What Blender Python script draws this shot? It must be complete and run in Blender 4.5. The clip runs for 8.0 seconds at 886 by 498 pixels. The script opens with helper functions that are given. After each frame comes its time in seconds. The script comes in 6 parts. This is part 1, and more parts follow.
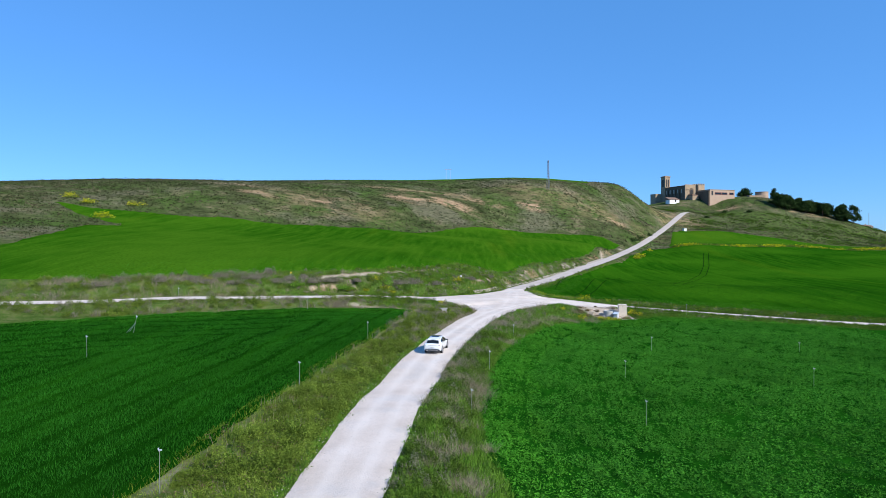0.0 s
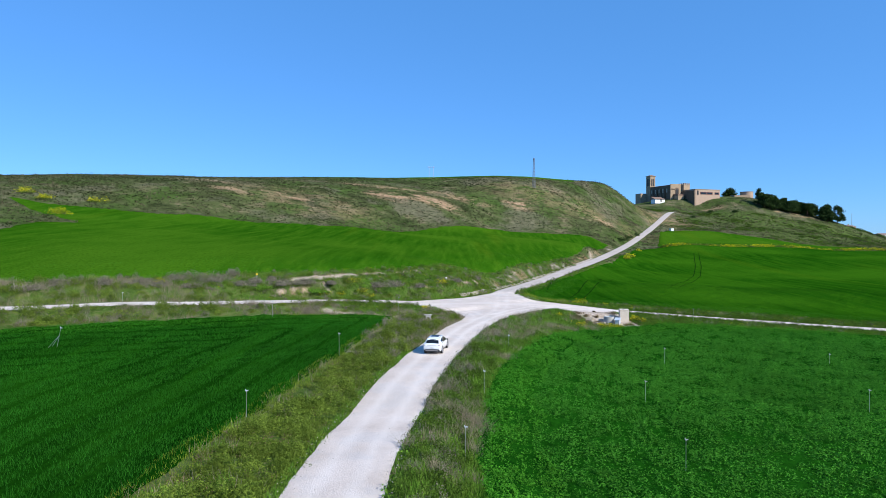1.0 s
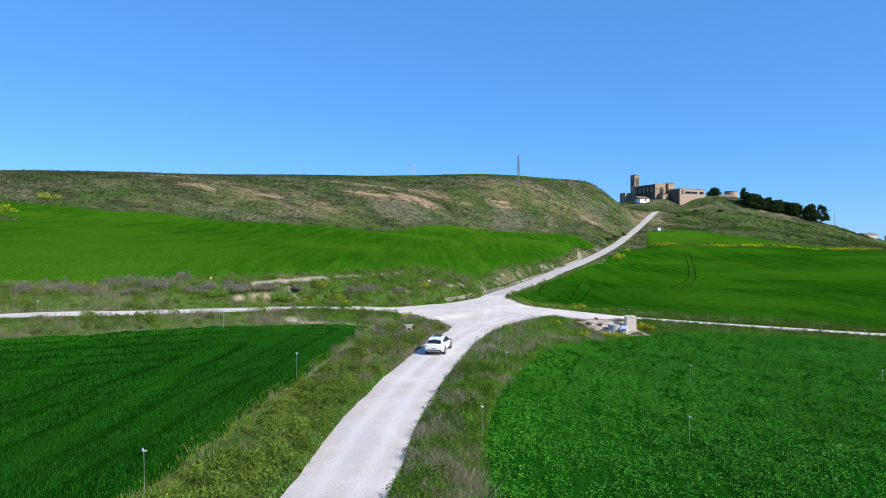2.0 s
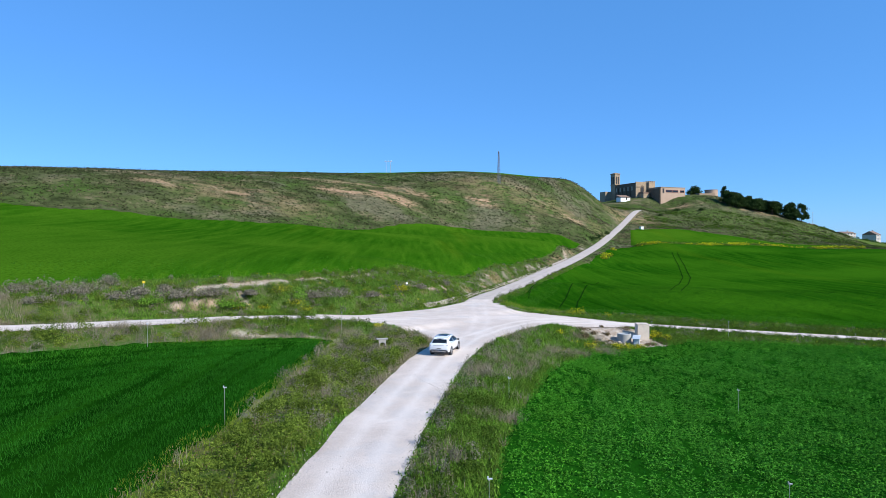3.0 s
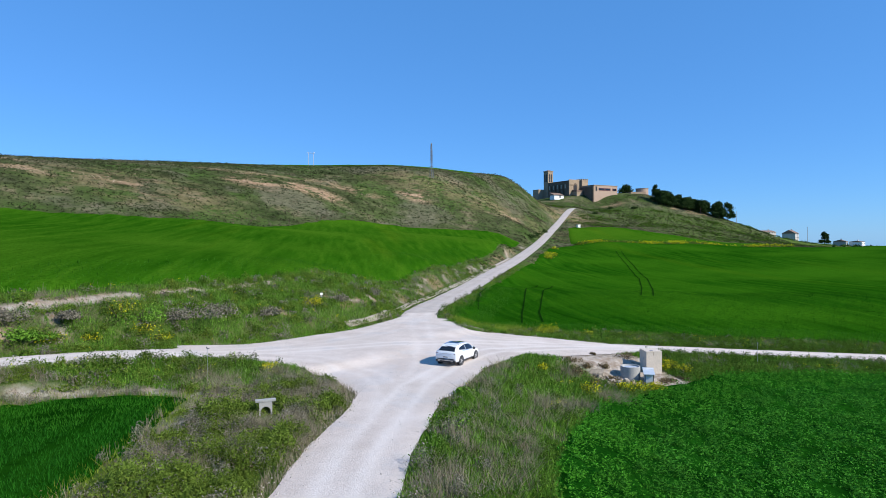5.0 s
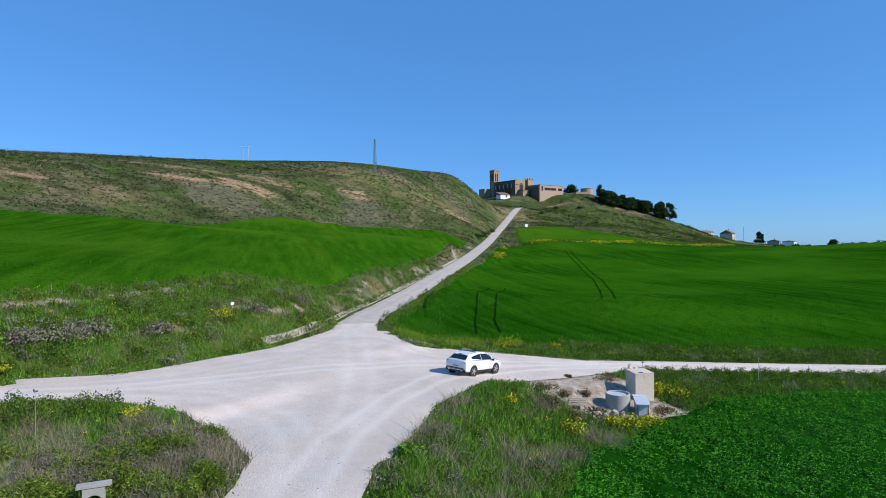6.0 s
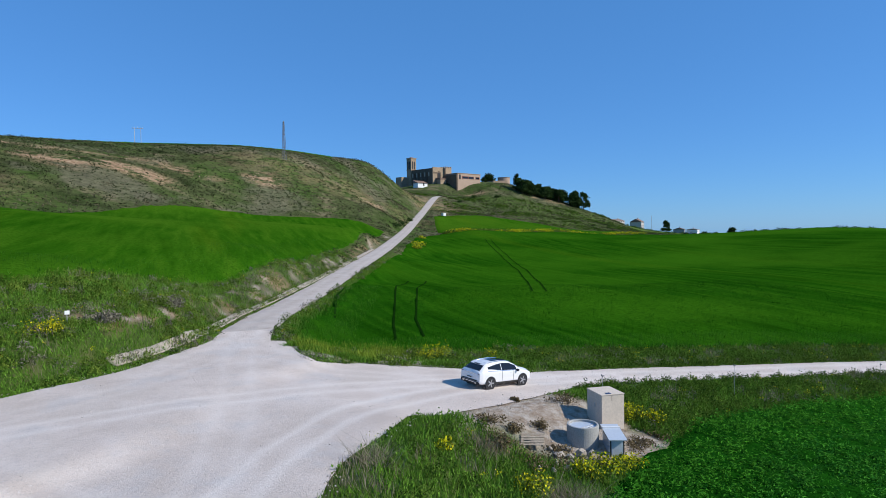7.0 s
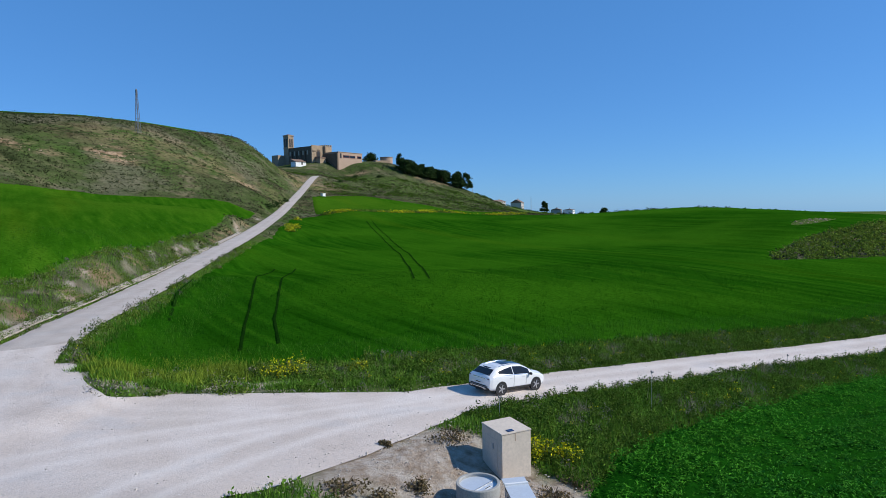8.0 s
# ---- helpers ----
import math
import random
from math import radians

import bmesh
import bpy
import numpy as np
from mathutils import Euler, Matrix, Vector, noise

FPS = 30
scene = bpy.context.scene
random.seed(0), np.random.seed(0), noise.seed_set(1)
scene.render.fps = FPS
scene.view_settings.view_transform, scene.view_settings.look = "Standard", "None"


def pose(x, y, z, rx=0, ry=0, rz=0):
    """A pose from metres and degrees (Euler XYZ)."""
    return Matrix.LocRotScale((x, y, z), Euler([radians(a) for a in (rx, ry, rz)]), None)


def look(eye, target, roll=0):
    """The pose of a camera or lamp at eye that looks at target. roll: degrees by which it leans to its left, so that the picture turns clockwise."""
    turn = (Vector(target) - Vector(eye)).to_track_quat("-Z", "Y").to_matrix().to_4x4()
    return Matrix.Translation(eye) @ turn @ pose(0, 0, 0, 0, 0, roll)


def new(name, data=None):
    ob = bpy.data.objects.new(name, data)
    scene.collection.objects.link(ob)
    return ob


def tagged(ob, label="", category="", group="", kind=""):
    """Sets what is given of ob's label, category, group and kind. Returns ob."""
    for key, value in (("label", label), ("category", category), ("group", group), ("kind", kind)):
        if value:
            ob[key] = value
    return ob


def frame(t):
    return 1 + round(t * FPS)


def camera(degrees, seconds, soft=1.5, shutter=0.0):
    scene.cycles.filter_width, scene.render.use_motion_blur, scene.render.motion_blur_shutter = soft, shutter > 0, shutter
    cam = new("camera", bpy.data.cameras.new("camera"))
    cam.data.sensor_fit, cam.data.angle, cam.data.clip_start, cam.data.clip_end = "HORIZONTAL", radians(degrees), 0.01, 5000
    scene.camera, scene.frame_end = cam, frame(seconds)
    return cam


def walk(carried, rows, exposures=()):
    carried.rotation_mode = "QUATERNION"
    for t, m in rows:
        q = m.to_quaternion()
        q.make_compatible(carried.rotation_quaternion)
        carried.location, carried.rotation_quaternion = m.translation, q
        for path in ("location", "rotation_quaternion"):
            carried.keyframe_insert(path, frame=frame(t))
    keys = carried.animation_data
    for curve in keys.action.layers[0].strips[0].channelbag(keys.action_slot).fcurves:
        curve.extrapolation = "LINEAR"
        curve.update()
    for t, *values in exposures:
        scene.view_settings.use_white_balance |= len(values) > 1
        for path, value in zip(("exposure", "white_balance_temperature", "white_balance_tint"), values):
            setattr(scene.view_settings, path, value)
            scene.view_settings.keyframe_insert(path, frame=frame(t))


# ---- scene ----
cam = camera(72.4, 8.0, soft=0.7)
PATH = [
    (0, (1.446, -0.963, 10.347), (0.906, 19.036, 10.073), -0.20),
    (0.5, (1.128, 4.137, 10.186), (0.878, 24.136, 9.912), -0.10),
    (1, (0.941, 9.585, 10.057), (0.981, 29.583, 9.783), -0.10),
    (1.5, (0.756, 15.407, 9.904), (1.086, 35.406, 9.640), -0.10),
    (3, (0.843, 34.946, 9.050), (2.253, 54.886, 8.830), -0.42),
    (3.5, (1.046, 41.225, 8.838), (2.886, 61.134, 8.612), -0.42),
    (4, (1.346, 47.205, 8.784), (3.746, 67.064, 8.556), -0.46),
    (4.5, (1.753, 52.735, 8.723), (4.773, 72.504, 8.474), -0.50),
    (6, (5.150, 69.597, 8.272), (10.650, 88.827, 8.026), -0.60),
    (6.5, (6.685, 74.805, 8.117), (13.285, 93.682, 7.778), -0.70),
    (7, (8.680, 80.051, 7.982), (16.740, 98.342, 7.367), -0.90),
    (7.5, (11.275, 84.517, 7.881), (20.905, 102.020, 6.944), -1.00),
    (8, (14.347, 88.274, 7.890), (25.687, 104.689, 6.587), -1.10),
]
EXPOSURE = [(0, 0.26), (3.5, 0.28), (4.5, 0.22), (6, 0.0), (7, -0.12), (8, -0.18)]
walk(cam, [(t, look(eye, target, roll)) for t, eye, target, roll in PATH], EXPOSURE)

# ---- light ----
SUN_DIR = Vector((0.77, -0.63, 0.0)).normalized() * math.cos(radians(35)) + Vector((0, 0, math.sin(radians(35))))
sun = new("sun", bpy.data.lights.new("sun", "SUN"))
sun.data.energy, sun.data.angle, sun.data.color = 5.0, radians(0.55), (1.0, 0.95, 0.87)
sun.matrix_world = look(SUN_DIR * 100, (0, 0, 0))
world = bpy.data.worlds.new("sky")
scene.world = world
world.use_nodes = True
wn = world.node_tree.nodes
sky = wn.new("ShaderNodeTexSky")
sky.sky_type, sky.sun_disc = "NISHITA", False
sky.sun_elevation, sky.sun_rotation = radians(35), math.atan2(SUN_DIR.x, SUN_DIR.y)
sky.altitude, sky.air_density, sky.dust_density, sky.ozone_density = 1200, 1.0, 0.3, 5.0
wn["Background"].inputs["Strength"].default_value = 0.110
clear = wn.new("ShaderNodeMix")  # a clear, dry spring sky
clear.data_type, clear.blend_type = "RGBA", "MULTIPLY"
clear.inputs[0].default_value, clear.inputs[7].default_value = 1.0, (0.74, 1.06, 1.42, 1)
world.node_tree.links.new(sky.outputs[0], clear.inputs[6])
even = wn.new("ShaderNodeMix")  # thin high haze evens the blue out
even.data_type = "RGBA"
even.inputs[0].default_value, even.inputs[7].default_value = 0.48, (0.80, 3.10, 7.4, 1)
world.node_tree.links.new(clear.outputs[2], even.inputs[6])
world.node_tree.links.new(even.outputs[2], wn["Background"].inputs["Color"])

# ---- materials ----


def shader(name):
    m = bpy.data.materials.new(name)
    m.use_nodes = True
    return m, m.node_tree.nodes, m.node_tree.links, m.node_tree.nodes["Principled BSDF"]


def noise_node(m, scale, detail=4.0, rough=0.6, local=False, stretch=None):
    n, l = m.node_tree.nodes, m.node_tree.links
    if local:
        src = n.new("ShaderNodeTexCoord").outputs["Object"]
    else:
        src = n.new("ShaderNodeNewGeometry").outputs["Position"]
    if stretch:
        mp = n.new("ShaderNodeMapping")
        mp.inputs["Scale"].default_value = stretch[:3]
        if len(stretch) > 3:
            mp.inputs["Rotation"].default_value = (0, 0, radians(stretch[3]))
        l.new(src, mp.inputs[0])
        src = mp.outputs[0]
    t = n.new("ShaderNodeTexNoise")
    t.inputs["Scale"].default_value, t.inputs["Detail"].default_value, t.inputs["Roughness"].default_value = scale, detail, rough
    l.new(src, t.inputs["Vector"])
    return t.outputs["Fac"]


def ramp(m, fac, stops):
    n, l = m.node_tree.nodes, m.node_tree.links
    r = n.new("ShaderNodeValToRGB")
    while len(r.color_ramp.elements) < len(stops):
        r.color_ramp.elements.new(0.5)
    for e, (p, c) in zip(r.color_ramp.elements, stops):
        e.position, e.color = p, (*c, 1)
    l.new(fac, r.inputs[0])
    return r.outputs[0]


def blend(m, fac, a, b, how="MIX"):
    n, l = m.node_tree.nodes, m.node_tree.links
    x = n.new("ShaderNodeMix")
    x.data_type, x.blend_type = "RGBA", how
    for s, v in ((x.inputs[0], fac), (x.inputs[6], a), (x.inputs[7], b)):
        if isinstance(v, (int, float)):
            s.default_value = v
        elif isinstance(v, tuple):
            s.default_value = (*v, 1)
        else:
            l.new(v, s)
    return x.outputs[2]


def band(m, fac, lo, hi):
    """0 below lo, 1 above hi."""
    n, l = m.node_tree.nodes, m.node_tree.links
    r = n.new("ShaderNodeMapRange")
    r.interpolation_type = "SMOOTHSTEP"
    r.inputs[1].default_value, r.inputs[2].default_value = lo, hi
    l.new(fac, r.inputs[0])
    return r.outputs[0]


def times(m, a, b):
    n, l = m.node_tree.nodes, m.node_tree.links
    x = n.new("ShaderNodeMath")
    x.operation = "MULTIPLY"
    for s, v in zip(x.inputs, (a, b)):
        if isinstance(v, (int, float)):
            s.default_value = v
        else:
            l.new(v, s)
    return x.outputs[0]


def attribute(m, name):
    a = m.node_tree.nodes.new("ShaderNodeAttribute")
    a.attribute_name = name
    return a.outputs["Fac"]


def relief(m, fac, strength, distance):
    n, l = m.node_tree.nodes, m.node_tree.links
    b = n.new("ShaderNodeBump")
    b.inputs["Strength"].default_value, b.inputs["Distance"].default_value = strength, distance
    l.new(fac, b.inputs["Height"])
    l.new(b.outputs[0], n["Principled BSDF"].inputs["Normal"])


def matte(m):
    """Turns the surface into a plain diffuse one, without any sheen."""
    n, l = m.node_tree.nodes, m.node_tree.links
    p, d = n["Principled BSDF"], n.new("ShaderNodeBsdfDiffuse")
    for a, c in (("Base Color", "Color"), ("Normal", "Normal")):
        if p.inputs[a].is_linked:
            l.new(p.inputs[a].links[0].from_socket, d.inputs[c])
    l.new(d.outputs[0], n["Material Output"].inputs["Surface"])
    return d


def plain(name, color, rough=0.6, metal=0.0, vary=0.12, scale=6.0, bump=0.0, local=True, coat=0.0):
    m, n, l, p = shader(name)
    lo, hi = tuple(c * (1 - vary) for c in color), tuple(min(1, c * (1 + vary)) for c in color)
    a = ramp(m, noise_node(m, scale, local=local), ((0.3, lo), (0.7, hi)))
    b = blend(m, band(m, noise_node(m, scale * 7, 6, local=local), 0.35, 0.75), a, tuple(c * (1 - vary * 1.6) for c in color))
    l.new(b, p.inputs["Base Color"])
    p.inputs["Roughness"].default_value, p.inputs["Metallic"].default_value = rough, metal
    p.inputs["Coat Weight"].default_value = coat
    if bump:
        relief(m, noise_node(m, scale * 9, 6, local=local), bump, 0.01)
    return m


def foliage(name, dark, light, patch_scale=0.25, through_light=0.3):
    """Leaves: light passes through them in part; the tint differs from leaf to leaf and in broad patches."""
    m, n, l, p = shader(name)
    c = blend(m, attribute(m, "tint"), dark, light)
    c = blend(m, band(m, noise_node(m, patch_scale, 3), 0.4, 0.7), c, tuple(0.5 * (a + b) * 0.75 for a, b in zip(dark, light)))
    l.new(c, p.inputs["Base Color"])
    p.inputs["Roughness"].default_value = 0.6
    p.inputs["Specular IOR Level"].default_value = 0.25
    d = matte(m)
    t = n.new("ShaderNodeBsdfTranslucent")
    l.new(c, t.inputs[0])
    x = n.new("ShaderNodeMixShader")
    x.inputs[0].default_value = through_light
    l.new(d.outputs[0], x.inputs[1])
    l.new(t.outputs[0], x.inputs[2])
    l.new(x.outputs[0], n["Material Output"].inputs["Surface"])
    return m


def ground_material():
    m, n, l, p = shader("grassy_ground")
    big, mid, fine = noise_node(m, 0.05, 5), noise_node(m, 0.5, 5, 0.7), noise_node(m, 4.0, 5, 0.7)
    grass = ramp(m, mid, ((0.3, (0.04, 0.085, 0.013)), (0.5, (0.075, 0.13, 0.024)), (0.7, (0.15, 0.16, 0.06))))
    grass = blend(m, band(m, fine, 0.5, 0.75), grass, (0.17, 0.15, 0.08))
    hill = ramp(m, noise_node(m, 0.09, 8, 0.72), ((0.34, (0.020, 0.030, 0.010)), (0.45, (0.058, 0.072, 0.028)), (0.55, (0.088, 0.108, 0.040)), (0.66, (0.19, 0.155, 0.095))))
    hill = blend(m, band(m, big, 0.45, 0.62), hill, ramp(m, noise_node(m, 0.22, 8, 0.75), ((0.35, (0.036, 0.066, 0.015)), (0.65, (0.085, 0.135, 0.034)))))
    hill = blend(m, times(m, band(m, noise_node(m, 0.035, 4, 0.6), 0.50, 0.62), 0.6), hill, ramp(m, noise_node(m, 0.5, 6, 0.75), ((0.35, (0.10, 0.095, 0.065)), (0.6, (0.21, 0.185, 0.125)))))
    hill = blend(m, band(m, noise_node(m, 0.55, 5, 0.8), 0.53, 0.66), hill, (0.022, 0.032, 0.012))
    # bare earth and rock breaks through where the slope is steep
    rocky = band(m, noise_node(m, 0.16, 9, 0.75, stretch=(0.6, 1.0, 2.2)), 0.44, 0.54)
    rock = ramp(m, noise_node(m, 0.7, 6, 0.7), ((0.3, (0.19, 0.11, 0.06)), (0.6, (0.44, 0.30, 0.19)), (0.8, (0.55, 0.44, 0.32))))
    hill = blend(m, times(m, rocky, attribute(m, "rock")), hill, rock)
    c = blend(m, attribute(m, "hill"), grass, hill)
    dirt = ramp(m, noise_node(m, 1.6, 8, 0.7), ((0.3, (0.27, 0.19, 0.125)), (0.48, (0.46, 0.375, 0.295)), (0.65, (0.60, 0.535, 0.46))))
    c = blend(m, attribute(m, "dirt"), c, dirt)
    l.new(c, p.inputs["Base Color"])
    p.inputs["Roughness"].default_value = 0.95
    p.inputs["Specular IOR Level"].default_value = 0.15
    relief(m, noise_node(m, 1.2, 10, 0.75), 0.9, 0.5)
    matte(m)
    return m


def crop_material(name, dark, mid, light, angle, row=(1.0, 0.04, 1.0), yellow=0.25):
    m, n, l, p = shader(name)
    rows = noise_node(m, 0.5, 4, 0.65, stretch=(*row, angle))
    big = noise_node(m, 0.022, 3, 0.55)
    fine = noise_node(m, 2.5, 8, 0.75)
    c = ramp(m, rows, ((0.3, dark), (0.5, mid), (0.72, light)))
    c = blend(m, band(m, big, 0.42, 0.68), c, light)
    c = blend(m, times(m, band(m, noise_node(m, 0.06, 5, 0.6, stretch=(*row, angle)), 0.55, 0.75), yellow), c, (light[0] * 2.2, light[1] * 1.15, light[2]))
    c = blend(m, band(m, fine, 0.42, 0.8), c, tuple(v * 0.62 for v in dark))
    l.new(c, p.inputs["Base Color"])
    p.inputs["Roughness"].default_value = 0.75
    p.inputs["Specular IOR Level"].default_value = 0.03
    relief(m, noise_node(m, 3.0, 9, 0.8), 0.8, 0.12)
    matte(m)
    return m


def gravel_material(name, pale=1.0):
    m, n, l, p = shader(name)
    c = ramp(m, noise_node(m, 0.35, 6, 0.6), ((0.3, (0.56, 0.47, 0.395)), (0.55, (0.65, 0.56, 0.482)), (0.75, (0.70, 0.62, 0.548))))
    # dustier and stonier bands, loose darker and paler stones
    c = blend(m, times(m, band(m, noise_node(m, 0.12, 5, 0.6), 0.5, 0.7), 0.5), c, (0.53, 0.45, 0.37))
    c = blend(m, times(m, band(m, noise_node(m, 0.28, 4, 0.6), 0.52, 0.66), 0.45), c, (0.53, 0.50, 0.47))
    c = blend(m, times(m, band(m, noise_node(m, 16.0, 4, 0.8), 0.5, 0.7), 0.6), c, (0.30, 0.27, 0.245))
    c = blend(m, times(m, band(m, noise_node(m, 5.0, 6, 0.8), 0.53, 0.68), 0.5), c, (0.37, 0.335, 0.30))
    c = blend(m, times(m, band(m, noise_node(m, 6.5, 6, 0.8), 0.55, 0.7), 0.6), c, (0.74, 0.71, 0.67))
    c = blend(m, times(m, attribute(m, "worn"), 0.55), c, (0.78, 0.715, 0.64))
    c = blend(m, 1.0, c, (pale, pale, pale * 1.02), "MULTIPLY")
    l.new(c, p.inputs["Base Color"])
    p.inputs["Roughness"].default_value = 0.95
    p.inputs["Specular IOR Level"].default_value = 0.15
    relief(m, noise_node(m, 9.0, 8, 0.8), 0.8, 0.06)
    matte(m)
    return m


GROUND = ground_material()
GRAVEL = gravel_material("white_gravel")
GREY_GRAVEL = gravel_material("grey_packed_gravel", 0.80)
# the next two lie under separate plants; shade between leaves is painted as darker green
CROP_DARK = crop_material("shaded_wheat", (0.002, 0.020, 0.001), (0.005, 0.040, 0.002), (0.013, 0.078, 0.004), 38, yellow=0.15)
CROP_LEAFY = crop_material("shaded_leafy_crop", (0.003, 0.030, 0.002), (0.006, 0.052, 0.003), (0.012, 0.085, 0.005), 15, (1.0, 0.5, 1.0), yellow=0.1)
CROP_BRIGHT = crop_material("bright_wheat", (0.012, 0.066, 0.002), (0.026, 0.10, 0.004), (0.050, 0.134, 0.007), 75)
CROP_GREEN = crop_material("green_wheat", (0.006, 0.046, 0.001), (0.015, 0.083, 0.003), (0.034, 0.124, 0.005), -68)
CROP_TRACK = crop_material("trampled_wheat", (0.004, 0.022, 0.002), (0.007, 0.032, 0.003), (0.012, 0.044, 0.004), -68)
LEAF_OLIVE = foliage("olive_leaves", (0.036, 0.072, 0.008), (0.25, 0.35, 0.055))
LEAF_BROWN = foliage("dry_brown_scrub", (0.10, 0.07, 0.035), (0.27, 0.21, 0.11), 0.5, 0.15)
LEAF_GREEN = foliage("green_grass", (0.05, 0.135, 0.012), (0.20, 0.38, 0.05), 0.25, 0.2)
LEAF_DRY = foliage("dry_stalks", (0.14, 0.12, 0.075), (0.42, 0.37, 0.25), 0.5, 0.15)
LEAF_CROP = foliage("crop_leaves", (0.022, 0.135, 0.010), (0.096, 0.34, 0.036), 0.12, 0.16)
LEAF_DEEP = foliage("deep_green_blades", (0.008, 0.06, 0.003), (0.022, 0.115, 0.008), 0.12)
LEAF_WHEAT = foliage("wheat_blades", (0.010, 0.090, 0.006), (0.038, 0.195, 0.018), 0.12, 0.25)
LEAF_BRIGHT = foliage("bright_blades", (0.03, 0.13, 0.008), (0.07, 0.20, 0.02), 0.12)
LEAF_YELLOW = foliage("yellowing_blades", (0.11, 0.20, 0.015), (0.30, 0.38, 0.05), 0.4, 0.2)
FLOWER = foliage("yellow_flowers", (0.46, 0.44, 0.01), (0.80, 0.76, 0.03), 0.8, 0.2)
LEAF_SCRUB = foliage("grey_scrub", (0.018, 0.026, 0.010), (0.12, 0.14, 0.062), 0.03, 0.12)
LEAF_PINE = foliage("pine_needles", (0.018, 0.040, 0.012), (0.06, 0.10, 0.03), 0.1, 0.2)
LEAF_PALE = foliage("pale_wheat_blades", (0.022, 0.14, 0.008), (0.075, 0.29, 0.025), 0.12)
LEAF_RIM = foliage("pale_crop_leaves", (0.035, 0.16, 0.010), (0.105, 0.38, 0.034), 0.12, 0.16)
LEAF_HEATH = foliage("dry_hill_tufts", (0.075, 0.07, 0.04), (0.20, 0.175, 0.105), 0.03, 0.12)
LEAF_DARK = foliage("dark_weed_leaves", (0.022, 0.055, 0.008), (0.14, 0.23, 0.035), 0.3, 0.2)
LEAF_GREY = foliage("grey_lavender_scrub", (0.12, 0.11, 0.078), (0.31, 0.285, 0.215), 0.3, 0.15)
BARK = plain("bark", (0.10, 0.07, 0.05), 0.9, scale=2, bump=0.5)
CONCRETE = plain("grey_concrete", (0.38, 0.37, 0.34), 0.9, vary=0.14, scale=2.2, bump=0.3)
RENDER_WALL = plain("beige_render", (0.66, 0.56, 0.45), 0.9, vary=0.08, scale=1.3, bump=0.2)
STONE = plain("tan_stone", (0.36, 0.265, 0.175), 0.9, vary=0.18, scale=0.35, bump=0.4)
# the tan stone darkened: shade on walls turned from the sun, put into the colour
STONE_SHADED = plain("shade_darkened_brown_stone", (0.14, 0.102, 0.07), 0.92, vary=0.22, scale=0.4, bump=0.4)
WINDOW_STONE = plain("pale_window_stone", (0.42, 0.36, 0.28), 0.9)
STONE_PINK = plain("pink_stone", (0.42, 0.30, 0.22), 0.9, vary=0.10, scale=0.3)
SCAR_ROCK = plain("tan_scar_rock", (0.42, 0.31, 0.20), 0.95, vary=0.25, scale=0.8, local=False)
LOOSE_STONE = plain("pale_gravel_stone", (0.60, 0.535, 0.47), 0.95, vary=0.2, scale=3.0, local=False)
RUBBLE = plain("pale_rock", (0.42, 0.36, 0.29), 0.95, vary=0.22, scale=2.5, bump=0.6)
DARK_STEEL = plain("dark_steel", (0.16, 0.17, 0.19), 0.6, 0.3)
GALV = plain("galvanised_steel", (0.52, 0.53, 0.54), 0.45, 0.7, vary=0.1)
PALE_METAL = plain("pale_blue_sheet_metal", (0.56, 0.61, 0.66), 0.4, 0.15, vary=0.07)
HOUSE_WALL = plain("weathered_house_plaster", (0.52, 0.49, 0.45), 0.9, vary=0.12, scale=0.6)
WHITE = plain("white_paint", (0.78, 0.78, 0.76), 0.6, vary=0.05)
ROOF_TILE = plain("brown_roof_tiles", (0.22, 0.14, 0.10), 0.85, scale=1.5)
RED_FRAME = plain("red_brown_frame", (0.22, 0.07, 0.05), 0.7)
DARK = plain("dark_opening", (0.012, 0.012, 0.014), 0.5)
WOOD = plain("weathered_wood", (0.48, 0.38, 0.27), 0.85, vary=0.2, scale=4)
CAR_WHITE = plain("white_car_paint", (0.80, 0.80, 0.80), 0.25, vary=0.02, coat=1.0)
BLACK_TRIM = plain("black_plastic", (0.02, 0.02, 0.022), 0.5)
TYRE = plain("tyre_rubber", (0.025, 0.025, 0.027), 0.85)
RIM = plain("alloy_rim", (0.50, 0.50, 0.52), 0.35, 0.5)
CAR_GLASS = plain("tinted_car_glass", (0.012, 0.014, 0.018), 0.06, vary=0.02)
TAIL_RED = plain("red_tail_lamp", (0.16, 0.015, 0.03), 0.2, coat=1.0)
CHROME = plain("chrome", (0.7, 0.7, 0.7), 0.15, 1.0, vary=0.03)
YELLOW_SIGN = plain("yellow_paint", (0.75, 0.55, 0.03), 0.5)
SOLAR = plain("dark_blue_panel", (0.03, 0.05, 0.12), 0.2)

